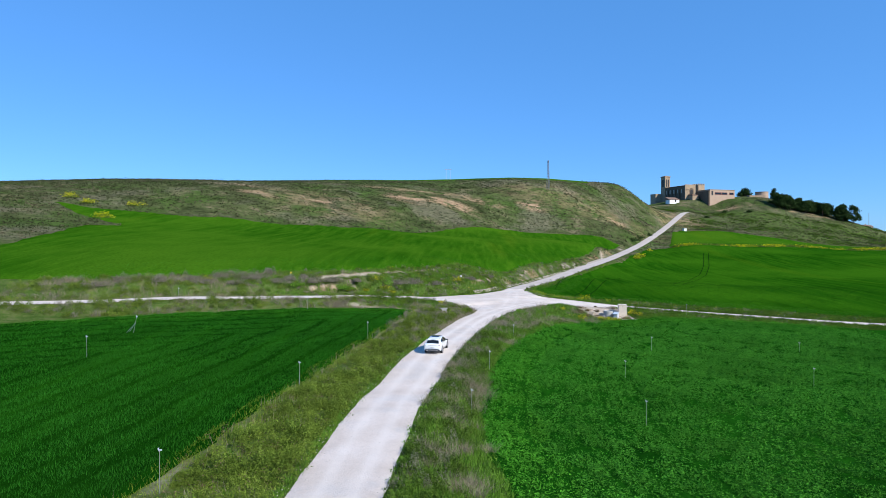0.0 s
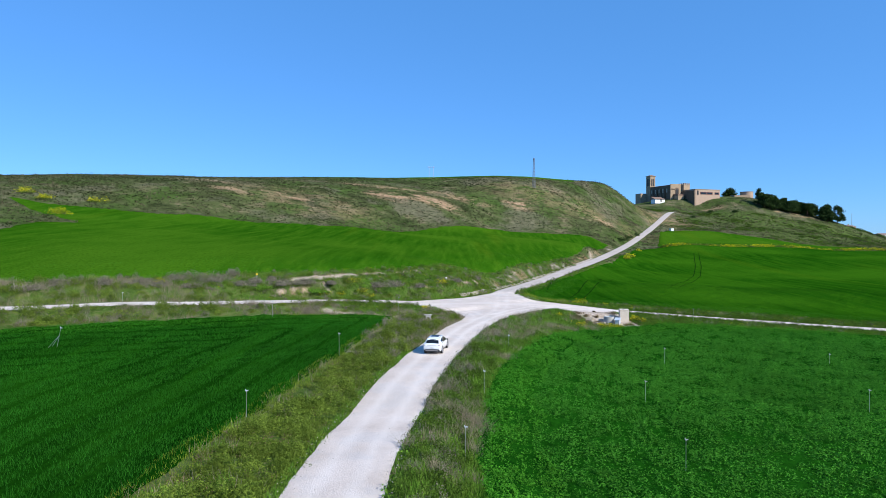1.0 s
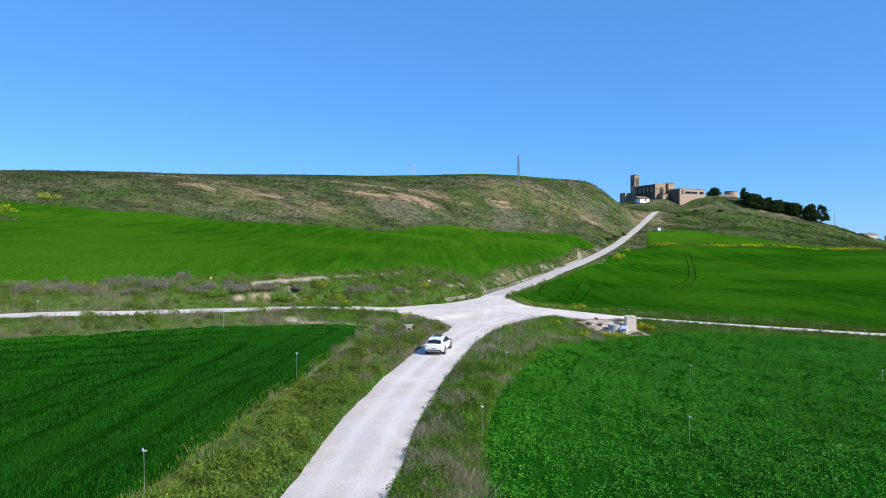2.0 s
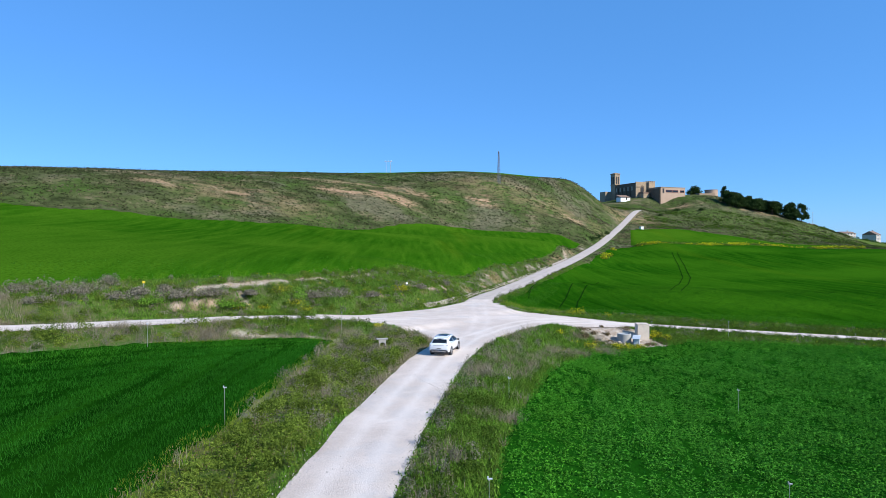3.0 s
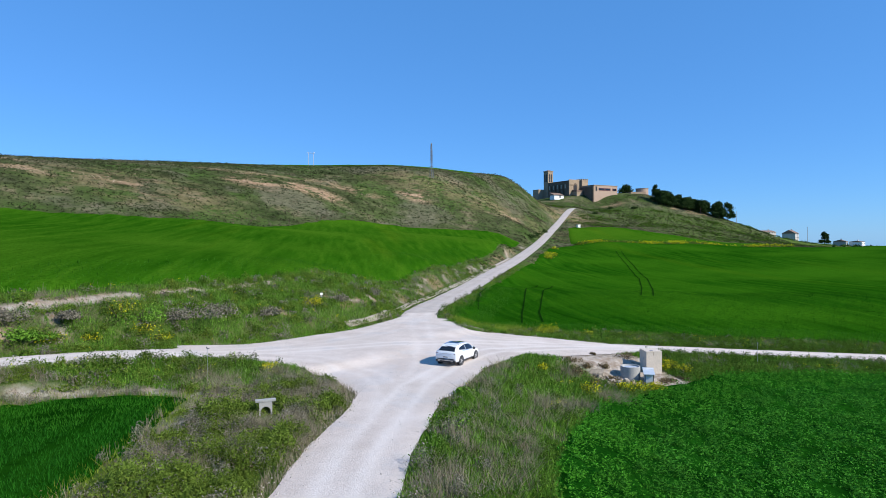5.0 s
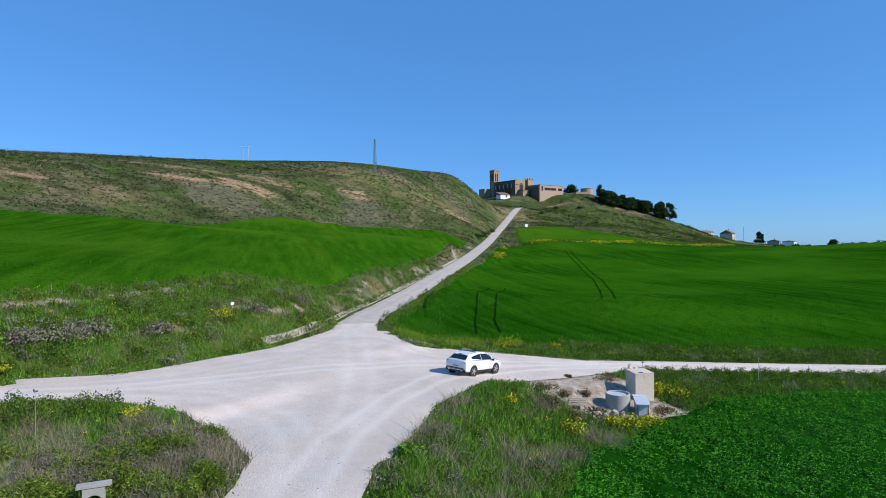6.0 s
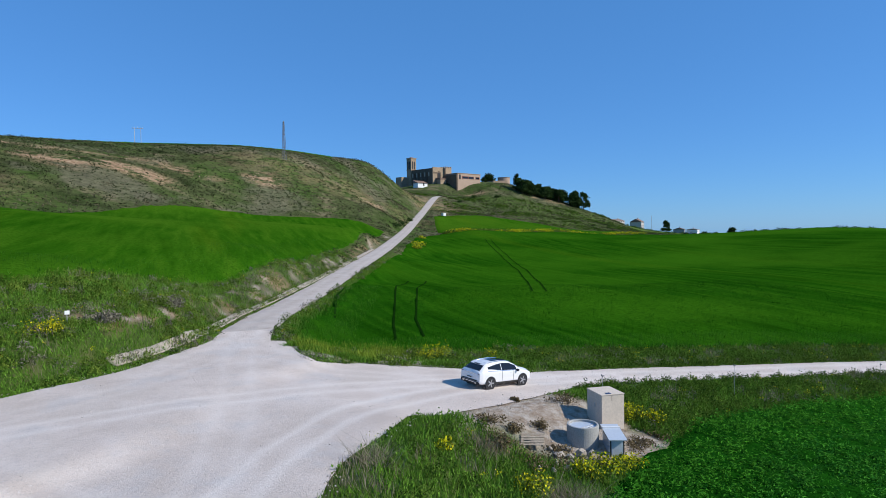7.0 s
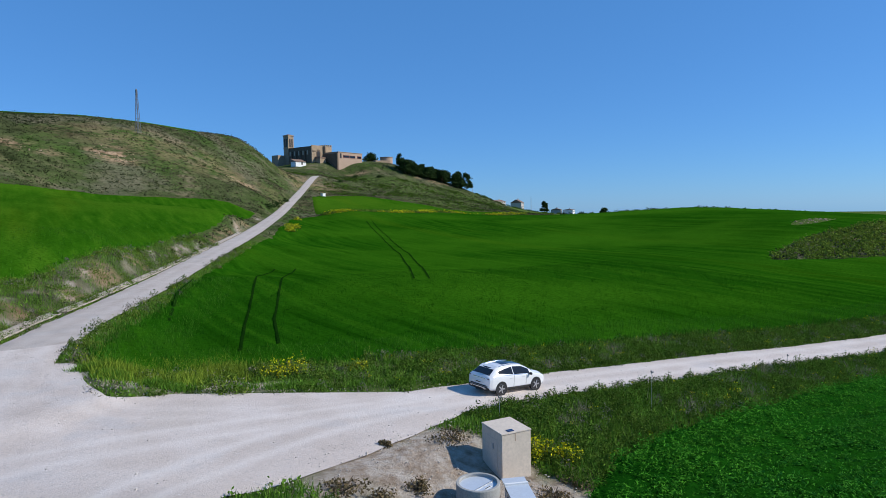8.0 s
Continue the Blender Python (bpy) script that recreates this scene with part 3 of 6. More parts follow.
def build_ground():
    xs, ys = graded(-34, 56, 0.85, -4500, 4500), graded(26, 142, 0.85, -2500, 4800)
    gx, gy = np.meshgrid(xs, ys, indexing="ij")
    gz = height(gx, gy) - 0.05 * (on_road(gx, gy) > -0.2)
    nx, ny = len(xs), len(ys)
    i = (np.arange(nx - 1)[:, None] * ny + np.arange(ny - 1)[None]).ravel()
    faces = np.c_[i, i + ny, i + ny + 1, i + 1]
    x, y = gx.ravel(), gy.ravel()
    hill = smooth(y - 0.25 * x, 190, 240) * (x < 340)
    hill = np.maximum(hill, smooth(-x, 78, 100) * (y > 90))
    hill = np.maximum(hill, smooth(inside(x, y, HUMMOCK), -2, 2))
    hill = hill * (1 - 0.65 * smooth(x, 150, 215) * (1 - smooth(y, 455, 480)))
    rock = np.zeros(len(x))
    for cx, cy, rx, ry, k in SCARS:
        rock = np.maximum(rock, k * (1 - smooth(np.hypot((x - cx) / rx, (y - cy) / ry), 0.5, 1.15)))
    bank = bank_bare(x, y)
    rock = np.maximum(rock, 1.3 * (1 - smooth(bank, 0.3, 1.3)))
    rock = np.maximum(rock, 0.8 * (1 - smooth(to_line(x, y, ROADSIDE_SCAR), 0.8, 2.6)) * smooth(wobble(x, y, 5.0, 1.0), -0.2, 0.5))
    dirt = 1 - smooth(np.hypot((x - 26.4) / 5.4, (y - 108.0) / 3.9) + wobble(x, y, 1.5, 0.25), 0.55, 1.15)
    dirt = np.maximum(dirt, 1 - smooth(np.hypot((x - 28.6) / 3.6, (y - 104.4) / 2.2) + wobble(x, y, 1.2, 0.2), 0.7, 1.1))
    dirt = np.maximum(dirt, 1 - smooth(to_line(x, y, [(17.0, 127.2), (17.7, 125.2), (19, 123.4), (22, 122.2), (25.5, 121.2)]) + wobble(x, y, 0.8, 0.35), 0.7, 1.5))
    dirt = np.maximum(dirt, 0.95 * (1 - smooth(to_line(x, y, FIELD_CORNER) + wobble(x, y, 1.3, 0.35), 0.15, 0.6)))
    dirt = np.maximum(dirt, 0.45 * (1 - smooth(np.abs(inside(x, y, FIELD_LEFT) + 0.3) + wobble(x, y, 2.1, 0.25), 0.1, 0.45)) * smooth(wobble(x, y, 11, 1.0), -0.3, 0.4))
    dirt = np.maximum(dirt, 0.9 * (1 - smooth(bank + wobble(x, y, 1.7, 0.35), 0.25, 0.9)))
    dirt = np.maximum(dirt, 0.7 * (1 - smooth(to_line(x, y, ROADSIDE_SCAR), 0.6, 1.8)) * smooth(wobble(x, y, 1.9, 1.0), 0.3, 0.7))
    hill = np.maximum(hill, 1 - smooth(np.minimum(bank, to_line(x, y, ROADSIDE_SCAR)), 1.5, 3.5))
    ob = raw_mesh("ground", np.c_[x, y, gz.ravel()], faces, GROUND, smooth=True, attrs={"hill": hill, "rock": rock, "dirt": dirt})
    return tagged(ob, "rolling grassy land with scrub hillsides and rocky scars", "ground", kind="structure")


SCARS = [(-24, 293, 13, 7, 1.0), (-4, 300, 16, 8, 1.0), (-30, 312, 22, 5, 0.8), (8, 318, 22, 5, 0.7), (41, 325, 10, 6, 1.0), (90, 343, 9, 7, 0.8), (70, 345, 60, 22, 0.3), (150, 420, 26, 40, 0.5),
         (-84, 252, 9, 4, 0.9), (-101, 268, 14, 4, 0.9), (-62, 262, 10, 4, 0.8), (-60, 262, 40, 20, 0.3), (272, 478, 20, 6, 0.9), (212, 480, 12, 5, 0.7), (196, 168.5, 13, 4, 1.0), (190, 152, 25, 8, 0.7)]
HUMMOCK = [(134, 148), (144, 142), (154, 136.5), (175, 125), (215, 112), (240, 150), (204, 156), (170, 158.5), (150, 155), (139, 152)]
BANK_SCAR = [(-24.2, 109.4), (-21.2, 111.5), (-18.1, 113.8), (-15.2, 117.2)]
BANK_LEDGE = [(-15.2, 117.2), (-10, 123.4), (-6.4, 127.6), (-4, 131.5)]
BANK_SLIP = [(-19.4, 112.0), (-18.7, 111.0), (-18.2, 110.3)]
BANK_SPOTS = [(-24.6, 105.9), (-23.1, 107.3), (-21.5, 108.3), (-25.6, 107.9), (-36.5, 104.6), (-35.4, 103.2), (-2.2, 122.0), (-28.6, 105.0)]


def bank_bare(x, y):
    d = np.minimum(to_line(x, y, BANK_SCAR), to_line(x, y, BANK_LEDGE) * 1.3 + np.clip(wobble(x, y, 1.9, 0.9), 0, 1))
    d = np.minimum(d, to_line(x, y, BANK_SLIP) * 1.8)
    for cx, cy in BANK_SPOTS:
        d = np.minimum(d, np.hypot(x - cx, y - cy) * 1.5)
    return d


ROADSIDE_SCAR = [(3, 129), (8, 136), (12, 146), (20, 165), (32, 190), (50, 226), (62, 250), (80, 290)]
build_ground()


# the ways that cars take over the crossing
TURNS = [[(0, 72), (4, 87), (8.2, 98.6), (12, 104.8), (15.4, 108.4), (19.1, 110.8), (22.8, 112.5), (27.1, 113.7), (37, 114.8)],
         [(1.5, 78), (5.6, 92), (6.6, 98), (5.4, 103.2), (1.6, 107.2), (-3.6, 109.4), (-9, 109)],
         [(-9, 108.6), (0, 111.4), (8, 113.4), (16, 114.6), (24, 114.9), (31, 114.6)],
         [(6.8, 95), (9.6, 104), (11.2, 112), (12.2, 122), (13.4, 132), (14.6, 137)],
         [(31, 115.2), (23, 116.2), (17.6, 119), (14.6, 124), (13.8, 132), (14.8, 137)],
         [(-9, 110), (-1, 113), (6, 118), (10.6, 125), (13.4, 133)]]


def worn(x, y):
    """Two paler wheel lines along each way."""
    w = np.zeros(np.shape(x))
    for line, half in ROADS.values():
        d = to_line(x, y, line) + wobble(x, y, 7.0, 0.15)
        w = np.maximum(w, 0.75 * np.exp(-((d - 0.95) / 0.42) ** 2))
    w = w * (1 - smooth(inside(x, y, JUNCTION), -3, 1))
    for k, line in enumerate(TURNS):
        d = to_line(x, y, line) + wobble(x, y, 6.0, 0.12)
        w = np.maximum(w, (0.95, 0.5, 0.8, 0.4, 0.4, 0.3)[k] * np.exp(-((d - 0.8) / 0.30) ** 2))
    return w


def road_edge(x, y):
    return on_road(x, y) + wobble(x, y, 3.4, 0.10) + wobble(x, y, 1.1, 0.05)


near_road = drape("road", road_edge, lambda s, x, y: 0.02 + 0.03 * smooth(s, 0, 0.4), -70, 110, -60, 136, 0.4, GRAVEL, {"worn": worn})
tagged(near_road, "crossing of white gravel farm tracks with pale wheel lines", "gravel road", kind="structure")
far_road = drape("road_uphill", lambda x, y: road_edge(x, y) * (y > 135.4) - (y <= 135.4), lambda s, x, y: 0.05 + 0.16 * smooth(y, 138, 190) + 0.05 * smooth(s, 0, 0.4), 10, 215, 134, 495, 1.0, GREY_GRAVEL, {"worn": worn})
tagged(far_road, "narrow grey-white track climbing to the hilltop", "gravel road", kind="structure")
for x0, x1, y0, y1, n in ((-222, -68, 10, 90, "west"), (108, 262, 75, 112, "east")):
    ob = drape("road_" + n, road_edge, lambda s, x, y: 0.05 + 0.03 * smooth(s, 0, 0.4), x0, x1, y0, y1, 1.0, GRAVEL, {"worn": worn})
    tagged(ob, "white gravel farm track between the fields", "gravel road", kind="structure")


def crop_edge(poly, rough=0.35):
    return lambda x, y: inside(x, y, poly) + wobble(x, y, 2.2, rough) + wobble(x, y, 0.8, rough * 0.5)


def canopy(tall, uneven=0.06):
    return lambda s, x, y: 0.03 + tall * smooth(s, 0.0, 0.5) + wobble(x, y, 0.9, uneven)


def field(name, poly, tall, box, step, material, label, uneven=0.06, edge=None):
    ob = drape(name, edge or crop_edge(poly), canopy(tall, uneven), *box, step, material)
    return tagged(ob, label, "crop field", kind="stuff")


# these two sheets are coloured darker to stand for shade among the plants
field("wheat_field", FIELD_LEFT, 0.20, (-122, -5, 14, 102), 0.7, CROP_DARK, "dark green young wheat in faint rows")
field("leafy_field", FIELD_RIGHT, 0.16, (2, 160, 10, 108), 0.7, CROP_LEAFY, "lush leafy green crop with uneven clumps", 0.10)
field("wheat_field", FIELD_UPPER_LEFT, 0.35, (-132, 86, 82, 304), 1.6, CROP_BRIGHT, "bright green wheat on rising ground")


def upper_right(x, y):
    bare_ground = np.maximum(inside(x, y, HUMMOCK) + wobble(x, y, 7, 1.2), 1 - np.hypot((x - 196) / 11, (y - 168.5) / 3.4))
    return np.minimum(crop_edge(FIELD_UPPER_RIGHT)(x, y), -bare_ground)


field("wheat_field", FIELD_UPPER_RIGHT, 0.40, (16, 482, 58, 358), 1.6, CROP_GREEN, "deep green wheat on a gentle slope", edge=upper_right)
field("wheat_field", FIELD_STRIP, 0.40, (105, 260, 300, 384), 1.6, CROP_BRIGHT, "bright green strip of wheat below the hill")
field("wheat_field", FIELD_PLATEAU, 0.45, (-702, 95, 148, 702), 5.0, CROP_BRIGHT, "green wheat on the plateau skyline")

# ---- the car ----
CAR_SECTIONS = [  # y, bottom, half width, belt height, roof half width, roof height
    (-2.28, 0.46, 0.80, 0.84, 0.74, 0.94), (-2.24, 0.38, 0.88, 0.99, 0.80, 1.07), (-2.02, 0.33, 0.93, 1.09, 0.75, 1.22),
    (-1.70, 0.30, 0.94, 1.11, 0.67, 1.44), (-1.52, 0.29, 0.943, 1.10, 0.655, 1.515), (-1.1, 0.28, 0.945, 1.08, 0.645, 1.585), (-0.4, 0.27, 0.945, 1.06, 0.64, 1.62),
    (0.3, 0.27, 0.945, 1.04, 0.63, 1.575), (0.8, 0.27, 0.945, 1.03, 0.65, 1.38), (1.25, 0.27, 0.94, 1.01, 0.72, 1.14),
    (1.8, 0.28, 0.92, 0.90, 0.68, 1.03), (2.1, 0.30, 0.87, 0.80, 0.62, 0.93), (2.24, 0.36, 0.76, 0.68, 0.52, 0.80), (2.29, 0.44, 0.66, 0.60, 0.44, 0.68)]
_cs = np.array(CAR_SECTIONS)


def car_point(y, v):
    """A point of the car's skin; v runs from the right sill (-1) over the roof (0) to the left sill (1)."""
    bot, w, belt, rw, top = (float(np.interp(y, _cs[:, 0], _cs[:, k])) for k in range(1, 6))
    knots = [(0, 0, top + 0.02), (0.30, rw * 0.82, top), (0.38, rw, top - 0.05), (0.60, w * 0.965, belt), (0.66, w * 0.99, belt - 0.06), (0.80, w, 0.55), (0.93, w * 0.985, bot + 0.1), (1.0, w * 0.92, bot)]
    k = np.array(knots)
    a = abs(v)
    return Vector((math.copysign(float(np.interp(a, k[:, 0], k[:, 1])), v) if v else 0.0, y, float(np.interp(a, k[:, 0], k[:, 2]))))


def car_panel(y0, y1, v0, v1, proud=0.008, ny=8, nv=8, taper=0.0):
    """A sheet laid on the car's skin, standing proud of it."""
    bm = bmesh.new()
    grid = []
    for i in range(ny + 1):
        row = []
        for j in range(nv + 1):
            fv = j / nv
            y = y0 + (y1 - y0) * i / ny
            v = v0 + (v1 - v0) * fv
            if taper:
                v = (v0 + v1) / 2 + (v - (v0 + v1) / 2) * (1 - taper * (i / ny))
            p = car_point(y, v)
            n = (car_point(y + 0.02, v) - car_point(y - 0.02, v)).cross(car_point(y, v + 0.01) - car_point(y, v - 0.01))
            n.normalize()
            if n.dot(p - Vector((0, y * 0.8, 0.7))) < 0:
                n = -n
            row.append(bm.verts.new(p + n * proud))
        grid.append(row)
    for i in range(ny):
        for j in range(nv):
            bm.faces.new((grid[i][j], grid[i + 1][j], grid[i + 1][j + 1], grid[i][j + 1]))
    bmesh.ops.recalc_face_normals(bm, faces=bm.faces)
    return bm


def build_wheel(car, x, y, side):
    wheel = new("wheel")
    wheel.parent = car
    wheel.matrix_basis = pose(x, y, 0.37)
    turn = pose(0, 0, 0, 0, 90, 0)
    tyre = tube(0.37, 0.37, 0.24, 0, 0, -0.12, 32, turn)
    bmesh.ops.bevel(tyre, geom=[e for e in tyre.edges if len(e.link_faces) == 2 and any(len(f.verts) > 6 for f in e.link_faces)], offset=0.035, segments=2, affect="EDGES")
    part("tyre", tyre, TYRE, wheel, smooth=False)
    bits = [tube(0.255, 0.255, 0.02, 0, 0, 0.112 * side - 0.01, 28, turn)]
    part("rim_well", bits[0], BLACK_TRIM, wheel)
    spokes = [block(0.075, 0.22, 0.02, 0, 0.135, 0, 0.006) for _ in range(5)]
    for k, s in enumerate(spokes):
        bmesh.ops.transform(s, matrix=turn @ pose(0, 0, 0.126 * side - 0.009, 0, 0, 72 * k), verts=s.verts)
    ring = tube(0.275, 0.275, 0.03, 0, 0, 0.118 * side - 0.015, 28, turn, caps=False)
    part("rim", joined(*spokes, ring, tube(0.06, 0.05, 0.03, 0, 0, 0.122 * side - 0.015, 12, turn)), RIM, wheel, "five-spoke alloy rim")
    return wheel


def build_car():
    car = thing("car", 0, 0, 0, 0, "white five-door crossover car with black panoramic roof", "car")
    bm = bmesh.new()
    ys = np.unique(np.concatenate([np.linspace(a, b, 6) for a, b in zip(_cs[:-1, 0], _cs[1:, 0])]))
    vs = [-1, -0.965, -0.93, -0.86, -0.8, -0.73, -0.66, -0.63, -0.6, -0.53, -0.45, -0.38, -0.34, -0.3, -0.2, -0.1]
    vs = vs + [0] + [-v for v in vs[::-1]]
    rows = [[bm.verts.new(car_point(y, v)) for v in vs] for y in ys]
    for a, b in zip(rows, rows[1:]):
        for i in range(len(vs) - 1):
            bm.faces.new((a[i], b[i], b[i + 1], a[i + 1]))
        bm.faces.new((a[0], a[-1], b[-1], b[0]))
    bm.faces.new(rows[0])
    bm.faces.new(rows[-1][::-1])
    bmesh.ops.recalc_face_normals(bm, faces=bm.faces)
    part("body", bm, CAR_WHITE, car, "glossy white body", smooth=True)
    part("rear_window", car_panel(-2.14, -1.66, -0.335, 0.335, 0.01, taper=0.03), CAR_GLASS, car, "dark tinted rear window")
    part("windscreen", car_panel(0.36, 1.16, -0.32, 0.32, 0.01), CAR_GLASS, car)
    part("roof_panel", car_panel(-0.95, 0.28, -0.24, 0.24, 0.01), CAR_GLASS, car, "black glass roof panel")
    for s in (-1, 1):
        part("side_window", car_panel(-0.42, 0.86, 0.585 * s, 0.41 * s, 0.008, 12, 4), CAR_GLASS, car)
        part("side_window", car_panel(-0.47, -1.55, 0.585 * s, 0.41 * s, 0.008, 10, 4, taper=0.6), CAR_GLASS, car)
        part("window_trim", car_panel(-1.62, 0.95, 0.605 * s, 0.59 * s, 0.012, 14, 1), CHROME, car, "thin bright window trim")
        part("sill", car_panel(-0.95, 0.95, 0.90 * s, 1.0 * s, 0.02, 8, 4), BLACK_TRIM, car, "black sill cladding")
        rail = car_panel(-1.4, 0.35, 0.325 * s, 0.345 * s, 0.035, 14, 1)
        bmesh.ops.solidify(rail, geom=rail.faces[:], thickness=0.03)
        part("roof_rail", rail, CHROME, car)
        for y in (-0.42, 0.55):
            part("door_seam", car_panel(y - 0.012, y + 0.012, 0.62 * s, 0.9 * s, 0.004, 1, 10), BLACK_TRIM, car)
        for y in (-0.62, 0.32):
            part("door_handle", block(0.03, 0.2, 0.03, 0.945 * s, y, 0.9, 0.008), CAR_WHITE, car)
        for y in (-1.37, 1.37):
            arch = tube(0.425, 0.425, 0.03, 0, 0, -0.015, 32, pose(0.94 * s, y, 0.37, 0, 90, 0))
            part("wheel_arch", arch, BLACK_TRIM, car, "dark wheel arch")
            build_wheel(car, 0.83 * s, y, s)
        mirror = block(0.2, 0.12, 0.14, 1.03 * s, 0.82, 0.98, 0.03)
        part("wing_mirror", mirror, BLACK_TRIM, car)
        lamp = block(0.34, 0.12, 0.09, 0.66 * s, -2.205, 0.92, 0.02)
        part("tail_lamp", lamp, TAIL_RED, car, "slim red tail lamp")
        part("exhaust", block(0.2, 0.06, 0.07, 0.55 * s, -2.285, 0.36, 0.02), CHROME, car)
        part("reflector", block(0.2, 0.03, 0.035, 0.66 * s, -2.275, 0.55, 0.008), TAIL_RED, car)
    part("rear_bumper", joined(block(1.68, 0.18, 0.26, 0, -2.215, 0.30, 0.05), block(1.35, 0.06, 0.05, 0, -2.295, 0.54, 0.015)), BLACK_TRIM, car, "black lower rear bumper")
    part("bumper_lip", block(1.3, 0.04, 0.035, 0, -2.315, 0.44, 0.01), CHROME, car)
    part("tail_strip", block(1.0, 0.05, 0.03, 0, -2.265, 0.95, 0.008), CHROME, car)
    part("number_plate", block(0.52, 0.02, 0.11, 0, -2.298, 0.66, 0.004), WHITE, car, "pale rear plate with a plain dark bar")
    part("plate_bar", block(0.40, 0.008, 0.05, 0, -2.310, 0.69), BLACK_TRIM, car)
    spoiler = prism([(-1.76, 1.43), (-1.5, 1.545), (-1.40, 1.55), (-1.5, 1.48)], 1.22)
    part("spoiler", spoiler, CAR_WHITE, car)
    part("rear_wiper", block(0.5, 0.02, 0.02, 0.12, -2.14, 1.17, 0.004), BLACK_TRIM, car)
    part("grille", block(0.9, 0.05, 0.2, 0, 2.27, 0.5, 0.02), BLACK_TRIM, car)
    for s in (-1, 1):
        part("headlight", block(0.3, 0.16, 0.1, 0.62 * s, 2.12, 0.72, 0.03), CHROME, car)
    return car


the_car = build_car()
CAR_TRACK = [
    (0, -1.09, 65.89, -10.0),
    (0.5, -0.41, 69.47, -10.5),
    (1, 0.36, 73.59, -11.5),
    (1.5, 1.22, 77.67, -12.5),
    (3, 4.93, 90.59, -19.0),
    (3.5, 6.40, 94.71, -21.5),
    (4, 8.23, 98.58, -25.5),
    (4.5, 10.22, 102.50, -31.0),
    (6, 19.14, 110.77, -54.5),
    (6.5, 22.75, 112.45, -65.0),
    (7, 27.08, 113.73, -76.0),
    (7.5, 31.54, 114.22, -83.0),
    (8, 37.08, 114.84, -87.0),
]


def motions():
    rows = []
    for t, x, y, turn in CAR_TRACK:
        a = radians(turn)
        f, r = (-math.sin(a) * 1.37, math.cos(a) * 1.37), (math.cos(a) * 0.8, math.sin(a) * 0.8)
        z = [height_at(x + i * f[0] + j * r[0], y + i * f[1] + j * r[1]) for i, j in ((1, 1), (1, -1), (-1, 1), (-1, -1))]
        pitch = math.degrees(math.atan2((z[0] + z[1] - z[2] - z[3]) / 2, 2.74))
        roll = math.degrees(math.atan2((z[1] + z[3] - z[0] - z[2]) / 2, 1.6))
        rows.append((t, pose(x, y, sum(z) / 4 + 0.045, pitch, roll, turn)))
    walk(the_car, rows)

# ---- pump kiosk, well ring and metal cabinet beside the crossing ----


def build_kiosk():
    k = thing("pump_kiosk", 30.27, 107.0, -3.2, -9, "beige rendered concrete kiosk with a flat roof slab", "utility kiosk")
    part("wall", block(1.38, 1.60, 2.10, 0, 0, 0, 0.02), RENDER_WALL, k)
    part("roof_slab", block(1.42, 1.64, 0.05, 0, 0, 2.10, 0.012), RENDER_WALL, k)
    part("solar_panel", block(0.28, 0.22, 0.02, -0.18, -0.6, 2.155, 0.004), SOLAR, k, "small dark blue panel on the roof")
    part("door", block(0.012, 0.9, 1.6, -0.694, 0.0, 0.2, 0.004), RENDER_WALL, k)
    part("vent", block(0.02, 0.16, 0.22, -0.705, -0.12, 1.35, 0.004), GALV, k)
    part("rust_streak", block(0.02, 0.006, 0.3, -0.06, -0.803, 1.78), plain("rusty_stain", (0.25, 0.14, 0.08), 0.9), k)


def build_well():
    w = thing("well_ring", 27.35, 105.15, -3.25, 12, "grey precast concrete well ring with a recessed lid", "well")
    bm = bmesh.new()
    prof = [(0.80, 0.0), (0.80, 1.27), (0.785, 1.30), (0.70, 1.30), (0.685, 1.28), (0.685, 0.9)]
    rings = [[bm.verts.new((r * math.cos(a), r * math.sin(a), z)) for a in (2 * math.pi * i / 40 for i in range(40))] for r, z in prof]
    for a, b in zip(rings, rings[1:]):
        for i in range(40):
            bm.faces.new((a[i], a[(i + 1) % 40], b[(i + 1) % 40], b[i]))
    part("ring", bm, CONCRETE, w, smooth=False)
    part("lid", tube(0.685, 0.685, 0.03, 0, 0, 1.16, 40), PALE_METAL, w, "pale sheet metal lid")
    part("lid_bar", block(1.1, 0.05, 0.03, 0.05, -0.22, 1.19, 0.006), GALV, w)
    part("label_plate", block(0.36, 0.10, 0.008, 0.05, -0.42, 1.192, 0.002), WHITE, w)
    part("label_bar", block(0.28, 0.035, 0.006, 0.05, -0.42, 1.202), BLACK_TRIM, w)


def build_cabinet():
    c = thing("metal_cabinet", 28.45, 104.15, -3.4, -25, "pale blue sheet metal cabinet with a sloping lid", "cabinet")
    part("body", prism([(-0.78, 0), (0.78, 0), (0.78, 1.22), (-0.78, 1.05)], 0.68), PALE_METAL, c)
    part("lid", prism([(-0.95, 1.04), (0.86, 1.24), (0.86, 1.285), (-0.95, 1.085)], 0.88), PALE_METAL, c, "overhanging pale lid")
    part("lid_rail", prism([(0.36, 1.232), (0.43, 1.24), (0.43, 1.30), (0.36, 1.292)], 0.88), WHITE, c)
    part("front_panel", block(0.54, 0.012, 0.90, 0, -0.788, 0.07, 0.004), PALE_METAL, c)
    for s in (-1, 1):
        part("corner_post", block(0.05, 0.03, 1.02, 0.32 * s, -0.785, 0, 0.006), BLACK_TRIM, c)
    part("hinge_strip", block(0.012, 1.4, 0.06, -0.346, 0, 0.95, 0.003), BLACK_TRIM, c)


